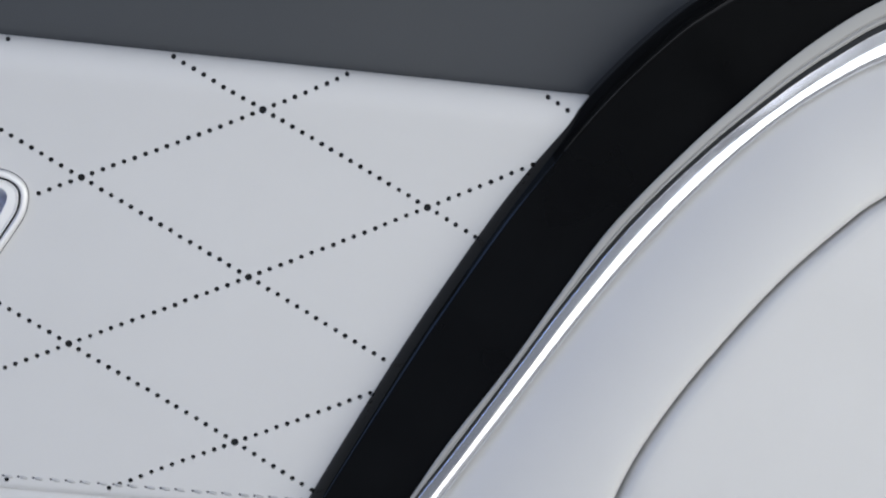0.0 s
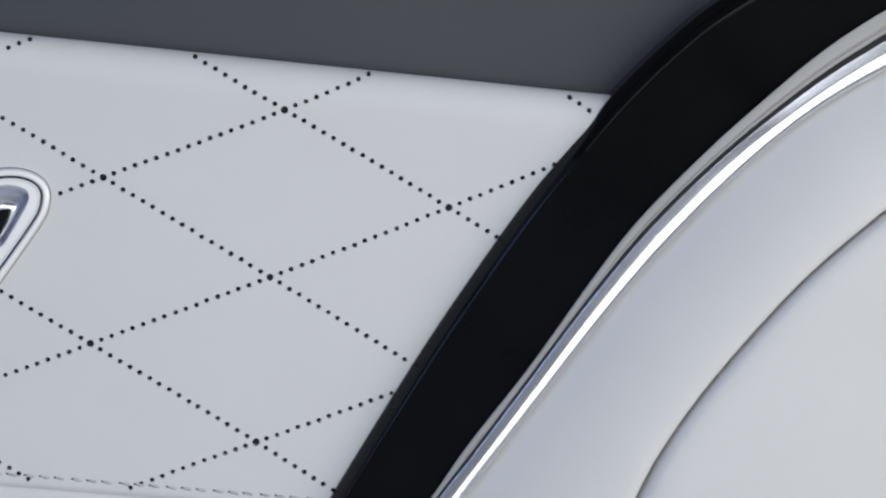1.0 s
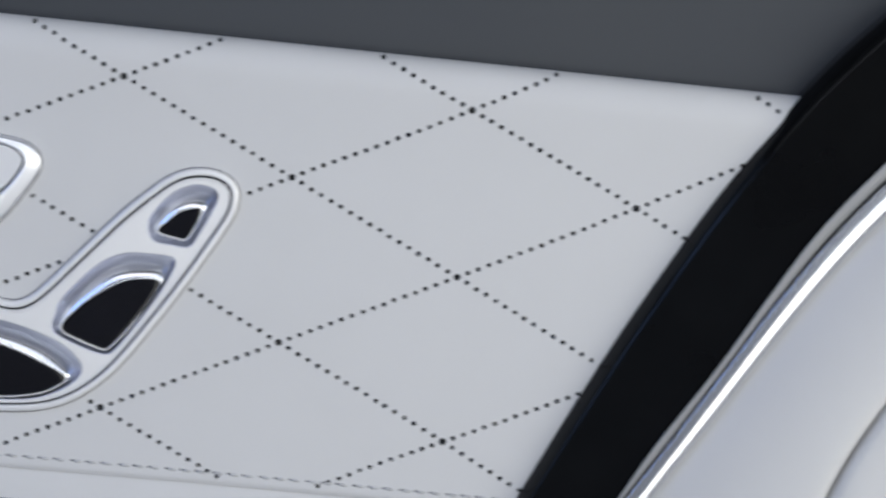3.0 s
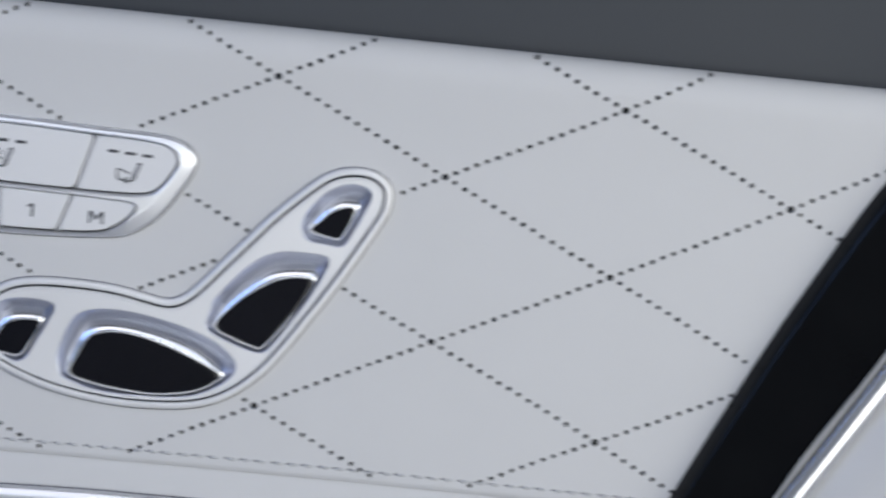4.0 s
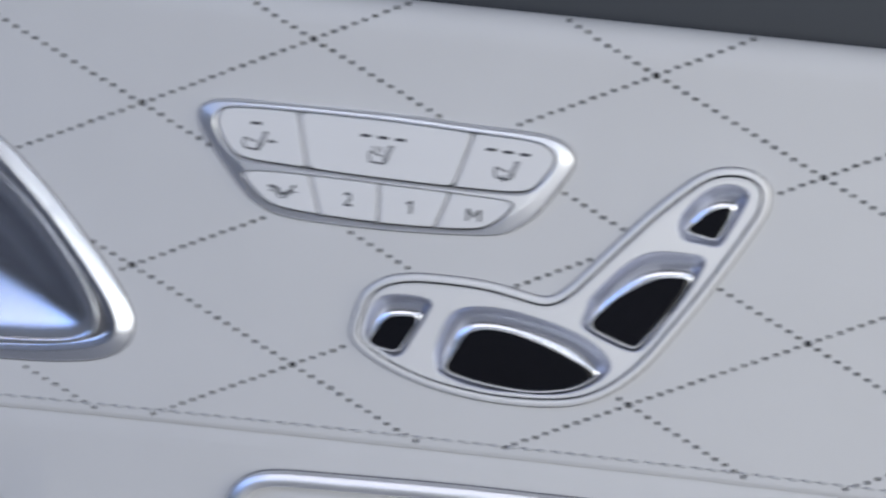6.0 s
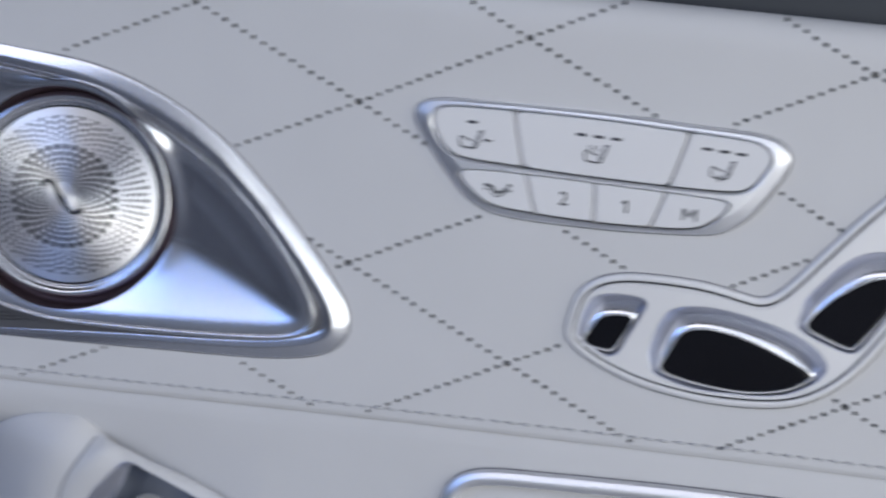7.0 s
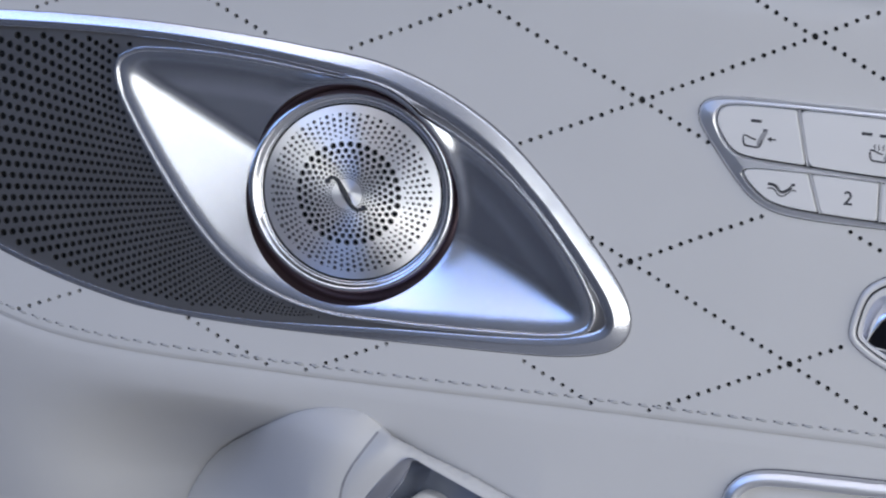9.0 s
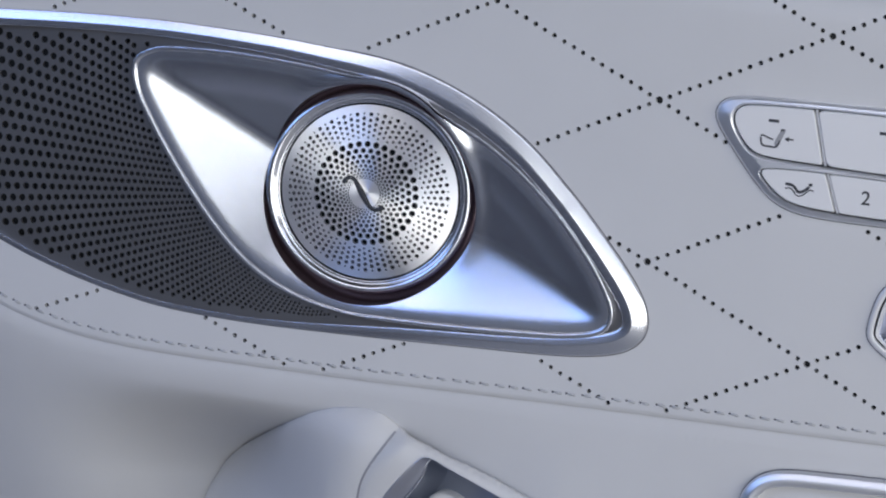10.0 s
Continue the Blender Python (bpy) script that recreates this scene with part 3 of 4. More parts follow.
def button(loop, lines, name, label):
    q = inset(loop, 0.3)
    for a, b in lines:
        q = clip_half(q, a, b)
    d = np.hypot(*(np.roll(q, -1, 0) - q).T)
    q = q[d > 0.02]
    # the gap is wider below than above
    q = resample(q, 180) + (0, 0.13)
    for _ in range(6):
        q = 0.5 * q + 0.25 * (np.roll(q, 1, 0) + np.roll(q, -1, 0))
    return rim(name, q, [(0, 0.3), (0, 1.36), (0.06, 1.52), (0.17, 1.66), (0.34, 1.74)], BUTTON, pack, label, cap=True)


def gap(a, b):
    """Both sides of a joint between two buttons: (keep left of it, keep right of it)."""
    a, b = np.asarray(a, float), np.asarray(b, float)
    t = (b - a) / np.linalg.norm(b - a)
    nrm = np.array((-t[1], t[0])) * 0.4
    a, b = a - 20 * t, b + 20 * t
    return (b - nrm, a - nrm), (a + nrm, b + nrm)


J1, J2 = gap((-89.7, -19.1), (-86.1, -33.0)), gap((-44.0, -19.7), (-48.0, -33.6))
J3, J4, J5 = gap((-85.3, -34.8), (-81.8, -44.7)), gap((-67.1, -34.7), (-66.6, -45.1)), gap((-48.4, -34.7), (-51.9, -44.8))
LEFT, RIGHT = 0, 1
for (a1, b1), (a2, b2) in (J1, J2, J3, J4, J5):
    # the two joint lines run on past the row by 20 mm; the filler stays within it
    run = (b2 - a2) / np.linalg.norm(b2 - a2)
    slip = 0.45 * (a2 - b1)
    slab("joint_filler", [a2 + 19.9 * run, b2 - 19.9 * run, a1 - 19.9 * run + slip, b1 + 19.9 * run + slip], 0.3, 1.64, JOINT, pack, "grey filler between two buttons")
top_buttons = [button(ROW_U, [J1[LEFT]], "button", "white button for the seat angle"), button(ROW_U, [J1[RIGHT], J2[LEFT]], "button", "wide white seat heating button"), button(ROW_U, [J2[RIGHT]], "button", "white seat cooling button")]
low_buttons = [button(ROW_D, [J3[LEFT]], "button", "white massage button"), button(ROW_D, [J3[RIGHT], J4[LEFT]], "button", "white memory button two"), button(ROW_D, [J4[RIGHT], J5[LEFT]], "button", "white memory button one"), button(ROW_D, [J5[RIGHT]], "button", "white memory button")]
FACE = 1.78
# indicator bars
for owner, row in ((0, [(-100.1, -23.0)]), (1, [(-71.7, -23.1), (-67.2, -23.2), (-62.7, -23.3)]), (2, [(-39.4, -23.2), (-35.0, -23.4), (-30.7, -23.6)])):
    for u, v in row:
        stroke("indicator", [(u - 1.35, v), (u - 1.2, v), (u + 1.2, v), (u + 1.35, v)], 0.78, FACE, INK, top_buttons[owner])


def seat_icon(u, v, owner):
    """A seat from the side: dark cushion, grey backrest."""
    back = spline([(u + x, v + y) for x, y in [(0.1, -0.6), (1.5, 2.5), (2.2, 3.0), (2.75, 2.6), (1.3, -1.0), (0.7, -1.5)]], 40)
    slab("icon_backrest", back, FACE - 0.1, FACE, PRINT_GREY, owner)
    cushion = spline([(u + x, v + y) for x, y in [(-3.5, 0.7), (-3.0, 1.0), (-1.6, 0.5), (-0.2, 0.1)]], 24, closed=False)
    stroke("icon", cushion, 0.42, FACE + 0.02, INK, owner)
    base = spline([(u + x, v + y) for x, y in [(-3.5, 0.5), (-3.3, -0.8), (-2.7, -1.6), (-0.8, -1.75), (0.4, -1.75), (1.0, -1.2), (1.5, 0.0)]], 40, closed=False)
    stroke("icon", base, 0.5, FACE + 0.02, INK, owner)
    stroke("icon", [(u + 1.5, v + 2.55), (u + 1.9, v + 2.8), (u + 2.4, v + 2.75)], 0.55, FACE + 0.02, INK, owner)


seat_icon(-99.6, -27.9, top_buttons[0])
stroke("icon_arrow", [(-96.2, -27.3), (-95.6, -27.3), (-94.6, -27.3)], 0.42, FACE, INK, top_buttons[0])
mesh_object("icon_arrow_head", [place(-97.0, -27.3, FACE), place(-95.8, -28.0, FACE), place(-95.8, -26.6, FACE)], [(0, 1, 2)], INK, top_buttons[0], smooth=False)
seat_icon(-67.0, -28.0, top_buttons[1])
for k in range(3):
    stroke("icon_wave", spline([(-69.6 + k * 1.1, -27.0), (-69.3 + k * 1.1, -26.5), (-69.6 + k * 1.1, -26.0), (-69.3 + k * 1.1, -25.5)], 8, closed=False), 0.28, FACE, INK, top_buttons[1])
seat_icon(-34.6, -28.5, top_buttons[2])
for k in range(3):
    a = math.radians(60 * k)
    stroke("icon_flake", [(-35.6 - 1.0 * math.cos(a), -30.2 - 1.0 * math.sin(a)), (-35.6 + 1.0 * math.cos(a), -30.2 + 1.0 * math.sin(a))], 0.3, FACE, INK, top_buttons[2])
stroke("icon", spline([(-95.6, -38.6), (-93.6, -38.9), (-92.2, -40.3), (-90.8, -40.0), (-89.4, -38.8)], 24, closed=False), 0.75, FACE, INK, low_buttons[0])
stroke("icon", spline([(-95.6, -39.8), (-94.0, -39.7), (-92.6, -41.2), (-91.2, -41.2), (-89.2, -39.6), (-88.2, -39.8)], 24, closed=False), 0.34, FACE, INK, low_buttons[0])
stroke("icon", [(-89.6, -38.3), (-89.0, -38.2), (-88.6, -38.2)], 0.75, FACE, INK, low_buttons[0])
text("numeral", "2", 5.0, -74.8, -40.1, FACE, INK, low_buttons[1], bold=0.05)
stroke("numeral", [(-59.6, -39.3), (-59.0, -39.0), (-58.5, -38.6), (-58.45, -38.6), (-58.45, -39.4), (-58.45, -41.8)], 0.62, FACE, INK, low_buttons[2])
stroke("letter", [(-43.9, -41.9), (-43.9, -39.2), (-43.9, -39.0), (-43.7, -39.0), (-42.4, -40.7), (-42.3, -40.8), (-42.2, -40.7), (-40.9, -39.0), (-40.7, -39.0), (-40.7, -39.2), (-40.7, -41.9)], 0.6, FACE, INK, low_buttons[3])

# ---- the seat-shaped switch ----
seat = thing("seat_switch", "seat-shaped silver plate with four sunken black switches", "switch")
rim("outer_rim", SEAT, [(0, -1.0), (0, 0.2), (0.05, 0.5), (0.13, 0.78), (0.27, 1.02), (0.5, 1.2), (0.8, 1.3), (1.2, 1.33), (1.45, 1.33), (1.64, 1.26), (1.78, 1.05), (1.83, 0.3)], PLATE, seat, "pale silver rim")
gasket(SEAT, seat)
rim("groove", SEAT, [(1.75, 0.1), (2.5, 0.1)], BACKING, seat, "dark joint")
rim("lip", SEAT, [(2.37, 0.1), (2.37, 1.2), (2.46, 1.33), (2.54, 1.35), (2.68, 1.35), (2.76, 1.26), (2.84, 1.14), (2.94, 1.14), (3.02, 1.26), (3.1, 1.35)], PLATE, seat, "stepped lip of the plate")
SMALL_HOLLOW = [(-67.9, -76.5), (-67.0, -69.3), (-64.4, -64.5), (-60.5, -63.1), (-54.5, -62.9), (-50.9, -64.0), (-52.1, -67.7), (-54.7, -73.0), (-57.7, -78.4), (-62.2, -78.9), (-67.3, -77.4)]
SMALL_CAP = [(-66.4, -76.7), (-64.3, -72.0), (-61.5, -69.0), (-55.6, -68.1), (-54.2, -69.1), (-56.1, -73.2), (-58.8, -77.3), (-63.3, -77.2)]
CUSHION_HOLLOW = [(-49.0, -80.4), (-48.9, -75.4), (-46.6, -68.1), (-43.4, -64.7), (-35.5, -63.5), (-26.5, -64.3), (-17.3, -66.3), (-9.1, -69.4), (-4.2, -73.4), (-3.9, -76.4), (-8.0, -80.4), (-15.7, -83.8), (-27.5, -85.6), (-37.6, -84.7), (-46.8, -82.2)]
CUSHION_CAP = [(-46.0, -80.6), (-43.9, -75.8), (-41.3, -71.0), (-36.0, -69.2), (-29.0, -69.6), (-20.8, -71.7), (-12.5, -74.8), (-7.3, -77.3), (-8.2, -78.9), (-13.8, -82.1), (-23.7, -83.9), (-34.7, -83.4), (-42.8, -82.0)]
BACKREST_HOLLOW = [(-12.5, -64.8), (-11.1, -59.1), (-6.7, -53.1), (-1.3, -47.5), (4.3, -44.6), (12.1, -44.1), (16.9, -44.5), (16.9, -47.0), (14.1, -53.3), (9.0, -61.9), (3.8, -69.5), (1.0, -70.6), (-5.2, -69.0), (-10.9, -66.6)]
BACKREST_CAP = [(-10.0, -65.0), (-6.1, -59.5), (-0.6, -54.9), (6.0, -51.2), (13.3, -50.4), (13.9, -51.5), (11.4, -56.6), (7.2, -63.1), (2.3, -69.1), (-0.2, -69.1), (-5.3, -67.5)]
HEADREST_HOLLOW = [(9.2, -39.4), (9.5, -35.9), (11.9, -31.7), (15.4, -27.8), (20.1, -25.6), (24.5, -25.9), (26.2, -27.7), (25.1, -31.7), (22.7, -36.9), (20.2, -41.2), (15.8, -41.2), (10.8, -40.7)]
HEADREST_CAP = [(12.0, -38.1), (14.2, -35.4), (17.4, -32.6), (21.7, -31.3), (22.4, -32.3), (21.2, -36.1), (19.3, -39.3), (16.6, -39.3)]
POCKETS = [(SMALL_HOLLOW, SMALL_CAP, "small black switch"), (CUSHION_HOLLOW, CUSHION_CAP, "long black cushion switch"), (BACKREST_HOLLOW, BACKREST_CAP, "tall black backrest switch"), (HEADREST_HOLLOW, HEADREST_CAP, "small black headrest switch")]
wells = []
for around, cap, label in POCKETS:
    a, b = spline(around, 120, relax=3), spline(cap, 120, relax=2)
    mid = b.mean(0)
    # below, the key reaches almost to the hollow's edge
    tight = np.clip(distance(a, b) - 2.4, 0, None) * np.clip((mid[1] - a[:, 1]) / 3.0, 0, 1)
    a = a + (mid - a) / np.linalg.norm(mid - a, axis=1)[:, None] * tight[:, None]
    short = np.clip(3.5 - distance(a, SEAT), 0, None)
    a = a + (mid - a) / np.linalg.norm(mid - a, axis=1)[:, None] * short[:, None]
    wells.append((by_angle(a, mid, 120), by_angle(b, mid, 120), label))


def plate_height(q):
    return 1.35 + 0 * q[:, 0]


sheet("plate", inset(SEAT, 3.1), [inset(a, -0.25) for a, _, _ in wells], plate_height, PLATE, seat, "pale silver plate", hole_walls=False)
for a, b, label in wells:
    mid = b.mean(0)
    loops = [inset(a, -0.25), inset(a, -0.08)] + blend_loops(a, b, [0.0, 0.05, 0.11, 0.18, 0.26, 0.34, 0.42])
    # where the gap is narrow the hollow is shallow
    deep = np.clip(np.linalg.norm(a - b, axis=1) / 5.5, 0.55, 1.0)
    for _ in range(6):
        deep = 0.5 * deep + 0.25 * (np.roll(deep, 1) + np.roll(deep, -1))
    mesh_object("recess", *loft_loops(loops, [1.35 - (1.35 - h) * deep for h in (1.35, 1.31, 1.2, 0.8, 0.1, -0.8, -1.7, -2.4, -2.8)]), HOLLOW, seat, "silver hollow round the switch")
    # the key swells out of the hollow and flattens towards its black cap
    steps = [0.38, 0.41, 0.45, 0.5, 0.56, 0.63, 0.7, 0.78, 0.86, 0.92, 0.955, 0.975, 0.99, 1.0]
    sw = mesh_object("switch_key", *loft_loops(blend_loops(a, b, steps), [1.17 - (1.17 - h) * deep for h in (-3.2, -2.4, -1.75, -1.15, -0.55, 0.0, 0.42, 0.76, 1.0, 1.12, 1.17)] + [1.16, 1.08, 0.85]), RIM, seat, "bright silver " + label.replace("black ", "") + " key")
    # its bright bezel is broader below
    broad = 0.06 + 0.26 * np.clip((mid[1] - b[:, 1]) / 2.0 + 0.5, 0, 1)
    bezel = ((-1.0, 0.95), (-0.93, 1.2), (-0.7, 1.26), (-0.07, 1.26), (0.17, 1.2), (0.2, 0.6))
    mesh_object("bezel", *loft_loops([inset(b, broad * c) for c, _ in bezel], [h for _, h in bezel]), PLATE, sw, "thin bright bezel")
    # the cap lies a little aslant
    slant = min(0.06, 0.42 / np.ptp(b[:, 0]) * 2)
    caps = [b + (mid - b) * k for k in (0.0, 0.02, 0.06, 0.15, 0.4, 0.7, 0.9, 0.99)]
    mesh_object("cap", *loft_loops(caps, [h + slant * (q[:, 0] - mid[0]) for q, h in zip(caps, (0.56, 0.72, 0.77, 0.78, 0.78, 0.78, 0.78, 0.78))], cap=True), GLASS_BLACK, sw, "gloss black cap")

# ---- the loudspeaker eye ----
speaker = thing("door_loudspeaker", "eye-shaped silver loudspeaker with round tweeter and dark perforated grille", "loudspeaker")
C = np.array((-210.4, -55.8))
SUNK = 1.5
gasket(EYE_LOOP, speaker)
CUP = spline([(-278.9, -28.5), (-277.8, -25.2), (-273.7, -22.7), (-267.9, -21.5), (-251.3, -21.0), (-234.8, -21.7), (-218.4, -23.3), (-202.1, -26.2), (-180.9, -34.8), (-169.4, -41.4), (-161.0, -47.9), (-152.6, -55.9), (-144.0, -66.1), (-138.9, -74.2), (-137.5, -78.8), (-138.6, -82.7), (-142.3, -85.0), (-148.4, -86.4), (-157.6, -87.3), (-173.2, -88.2), (-189.1, -88.8), (-205.2, -88.8), (-213.4, -88.2), (-223.4, -86.6), (-233.6, -83.2), (-244.0, -76.8), (-254.8, -66.4), (-265.8, -52.8), (-275.2, -39.0), (-278.2, -32.6)], 360, relax=3)


wide = np.clip(distance(EYE_LOOP, CUP) - 0.45, 3.2, 8.8)
wide = np.where(EYE_LOOP[:, 0] < np.where(EYE_LOOP[:, 1] < -50, -206, -228), np.where(EYE_LOOP[:, 1] < -50, 1.3, 4.8), wide)
squash = np.where((EYE_LOOP[:, 0] < -200) & (EYE_LOOP[:, 1] < -50), 0.2, 1.0)
for _ in range(400):
    wide = 0.5 * wide + 0.25 * (np.roll(wide, 1) + np.roll(wide, -1))
    squash = 0.5 * squash + 0.25 * (np.roll(squash, 1) + np.roll(squash, -1))
EYE_ACROSS = np.linspace(0, 1, 33)
EYE_TILT = np.interp(EYE_ACROSS, (0, 0.03, 0.07, 0.54, 0.6, 0.66, 0.9, 0.96, 1), (72, 48, 25, 21.5, -3, -8, -13, -42, -74))
# the outer bevel lies flatter over the tweeter
LEAN = 1.0 - 0.36 * np.exp(-((EYE_LOOP[:, 0] + 188) / 26.0) ** 2) * (EYE_LOOP[:, 1] > -50)
EYE_TILTS = np.where(EYE_TILT[:, None] > 0, EYE_TILT[:, None] * LEAN, EYE_TILT[:, None])
EYE_ARCH = np.vstack([np.zeros((1, len(LEAN))), np.cumsum(1 / 32 * np.tan(np.radians(0.5 * (EYE_TILTS[1:] + EYE_TILTS[:-1]))), 0)])
mesh_object("outer_rim", *loft_loops([EYE_LOOP] + [inset(EYE_LOOP, wide * c) for c in EYE_ACROSS] + [inset(EYE_LOOP, wide)], [-1.2] + [0.15 + wide * squash * k for k in EYE_ARCH] + [-0.6]), RIM, speaker, "polished silver rim")


def tray_height(q):
    return 0.2 - 1.6 * np.clip((-250 - q[:, 0]) / 100, 0, 1) ** 1.3


TRAY = inset(EYE_LOOP, wide - 0.15)
PITCH = 2 * math.pi / 98
grille_holes = []
r, ring = 31.0, 0
while r < 118:
    for k in range(98):
        a = math.pi + PITCH * (k + 0.5 * (ring % 2))
        p = C + r * np.array((math.cos(a), math.sin(a)))
        if -326 < p[0] < -214:
            grille_holes.append((p[0], p[1], r))
    r *= 1.0142
    ring += 1
gh = np.array(grille_holes)
ok = inside(gh[:, :2], TRAY) & (distance(gh[:, :2], TRAY) > np.where(gh[:, 1] < -60, 2.2, 1.8)) & ~inside(gh[:, :2], CUP) & (distance(gh[:, :2], CUP) > 1.2)
sheet("grille", TRAY, [inset(CUP, 0.25)] + [circle(p[:2], 0.0104 * p[2], 8) for p in gh[ok]], tray_height, GRILLE, speaker, "dark graphite perforated grille", wall=0.8)
sheet("grille_backing", inset(EYE_LOOP, 1.0), [inset(CUP, 0.1)], lambda q: -3.6 + 0 * q[:, 0], BACKING, speaker, "black cloth behind the grille", hole_walls=False)

# the polished cup runs from its lip down to the tweeter
N = 300
T = raised(C[None], -6.0, -6.0 + SUNK)[0]
RING = 30.9
away = CUP - T
reach = np.linalg.norm(away, axis=1)
CUP_EDGE = T + away / reach[:, None] * np.maximum(reach, RING + 0.9)[:, None]
band = np.clip((np.linalg.norm(CUP_EDGE - T, axis=1) - RING - 0.3) * 0.4, 0.4, 1.5)
for _ in range(60):
    band = 0.5 * band + 0.25 * (np.roll(band, 1) + np.roll(band, -1))
LIP = [(0, -0.5), (0, 1.2), (0.03, 1.5), (0.07, 1.66), (0.13, 1.74), (0.2, 1.76), (0.4, 1.755), (0.6, 1.73), (0.75, 1.66), (0.86, 1.52), (0.94, 1.32), (1.0, 1.06)]
mesh_object("cup_lip", *loft_loops([inset(CUP_EDGE, band * c) for c, _ in LIP], [k for _, k in LIP]), RIM, speaker, "satin lip of the cup")
LIP_IN = inset(CUP_EDGE, band)
MOUTH = T + (0.4, -0.1) + circle((0, 0), RING - 0.5, N) * (1.01, 0.985)


def softened(loop, cell, rounds):
    """Depth within a loop, negative outside it, with its valleys rounded off, as a function of (u, v)."""
    (u0, v0), (u1, v1) = loop.min(0) - 12, loop.max(0) + 12
    uu, vv = np.arange(u0, u1, cell), np.arange(v0, v1, cell)
    grid = np.stack(np.meshgrid(uu, vv), -1)
    flat = grid.reshape(-1, 2)
    d = (distance(flat, loop) * np.where(inside(flat, loop), 1, -1)).reshape(grid.shape[:2])
    for _ in range(rounds):
        d[1:-1, 1:-1] = 0.2 * (d[1:-1, 1:-1] + d[:-2, 1:-1] + d[2:, 1:-1] + d[1:-1, :-2] + d[1:-1, 2:])

    def value(q):
        x, y = (q[:, 0] - u0) / cell, (q[:, 1] - v0) / cell
        a, b = np.clip(x.astype(int), 0, len(uu) - 2), np.clip(y.astype(int), 0, len(vv) - 2)
        fx, fy = np.clip(x - a, 0, 1), np.clip(y - b, 0, 1)
        return d[b, a] * (1 - fx) * (1 - fy) + d[b, a + 1] * fx * (1 - fy) + d[b + 1, a] * (1 - fx) * fy + d[b + 1, a + 1] * fx * fy

    return value


cup_depth = softened(LIP_IN, 0.6, 16)


def bowl(q):
    """The cup falls from its lip, so that its walls meet in valleys at the two points; it is flatter at the narrow end."""
    d = np.clip(cup_depth(q), 0, None)
    # which way the wall faces, and how far it lies along the lower side
    faces_down = np.clip(0.5 + 0.9 * (cup_depth(q - (0, 1.5)) - cup_depth(q + (0, 1.5))) / 3.0, 0, 1)
    left = np.clip((-177 - q[:, 0]) / 26.0, 0, 1)
    lower_end = (1 - faces_down) * left * left * (3 - 2 * left) * np.clip((q[:, 0] + 224) / 14.0, 0, 1)
    # a flat border inside the lip, then the wall
    d = 0.12 * d + 0.88 * 0.45 * np.logaddexp(0, (d - 2.1) / 0.45)
    ease = np.clip((q[:, 0] + 222) / 24.0, 0, 1)
    ease = ease * ease * (3 - 2 * ease)
    # a low collar swells round the upper side of the tweeter
    way = q - T
    r = np.linalg.norm(way, axis=1)
    collar = np.clip((way @ np.array((0.64, 0.77))) / np.maximum(r, 1e-6), 0, 1) ** 1.3 * np.exp(-((r - RING) / 2.8) ** 2)
    return 1.06 - (0.425 - 0.03 * ease) * d + (0.001 + 0.002 * ease) * np.clip(d, 0, 25) ** 2 + 1.5 * collar + 0.012 * faces_down * d * np.clip(9.0 - d, 0, None) ** 2 / (10.5 - np.clip(d, 0, 9)) - 0.1 * lower_end * d


cup_grid = grid_points(-282, -134, -92, -18, 1.0)
cup_grid = cup_grid[(distance(cup_grid, LIP_IN) > 0.5) & (np.linalg.norm(cup_grid - T - (0.4, -0.1), axis=1) > RING + 0.5)]
sheet("cup", LIP_IN, [MOUTH], bowl, SATIN, speaker, "polished silver cup", extra=cup_grid[inside(cup_grid, LIP_IN)], hole_walls=False, step=1.0)


YAW, PITCH_BACK = 0.085, 0.045


def oval(r, n):
    """A ring about the tweeter's axis, a little wider than high."""
    return T + (circle((0, 0), r, n) * (1.035, 1.0))


def turned(name, rows, mat, label, n=128):
    """A ring of the tweeter, which is turned a little towards the seats: rows of (radius, height)."""
    loops, lift = [oval(r, n) for r, _ in rows], [-PITCH_BACK * (oval(r, n)[:, 1] - T[1]) for r, _ in rows]
    return mesh_object(name, *loft_loops([raised(q, 0.0, k[:, None]) for q, k in zip(loops, lift)], [w + SUNK - YAW * (q[:, 0] - T[0]) + k for q, k, (_, w) in zip(loops, lift, rows)]), mat, speaker, label)


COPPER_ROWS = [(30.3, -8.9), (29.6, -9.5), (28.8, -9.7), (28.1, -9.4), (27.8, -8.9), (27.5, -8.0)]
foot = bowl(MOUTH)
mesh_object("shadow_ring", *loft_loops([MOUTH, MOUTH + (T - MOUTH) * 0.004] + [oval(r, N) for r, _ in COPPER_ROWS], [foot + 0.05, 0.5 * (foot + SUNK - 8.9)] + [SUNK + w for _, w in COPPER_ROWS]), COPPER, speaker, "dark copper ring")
turned("tweeter_ring", [(28.0, -9), (27.9, -7.0), (27.7, -6.3), (27.2, -5.8), (26.6, -5.6), (25.9, -5.85), (25.4, -6.5), (25.0, -6.85), (24.6, -6.75), (24.3, -6.85), (24.15, -7.4), (24.05, -8.4)], CHROME, "chrome tweeter ring")


def dome(q):
    """The disc is a shallow dome with a dimple, turned with its ring."""
    r = np.linalg.norm((q - T) / (1.035, 1.0), axis=1) / 24.0
    return SUNK - 7.1 - 0.12 * (q[:, 0] - T[0]) - 0.08 * (q[:, 1] - T[1]) + 1.6 * (1 - r ** 2) - 0.4 * np.exp(-(r / 0.25) ** 2)


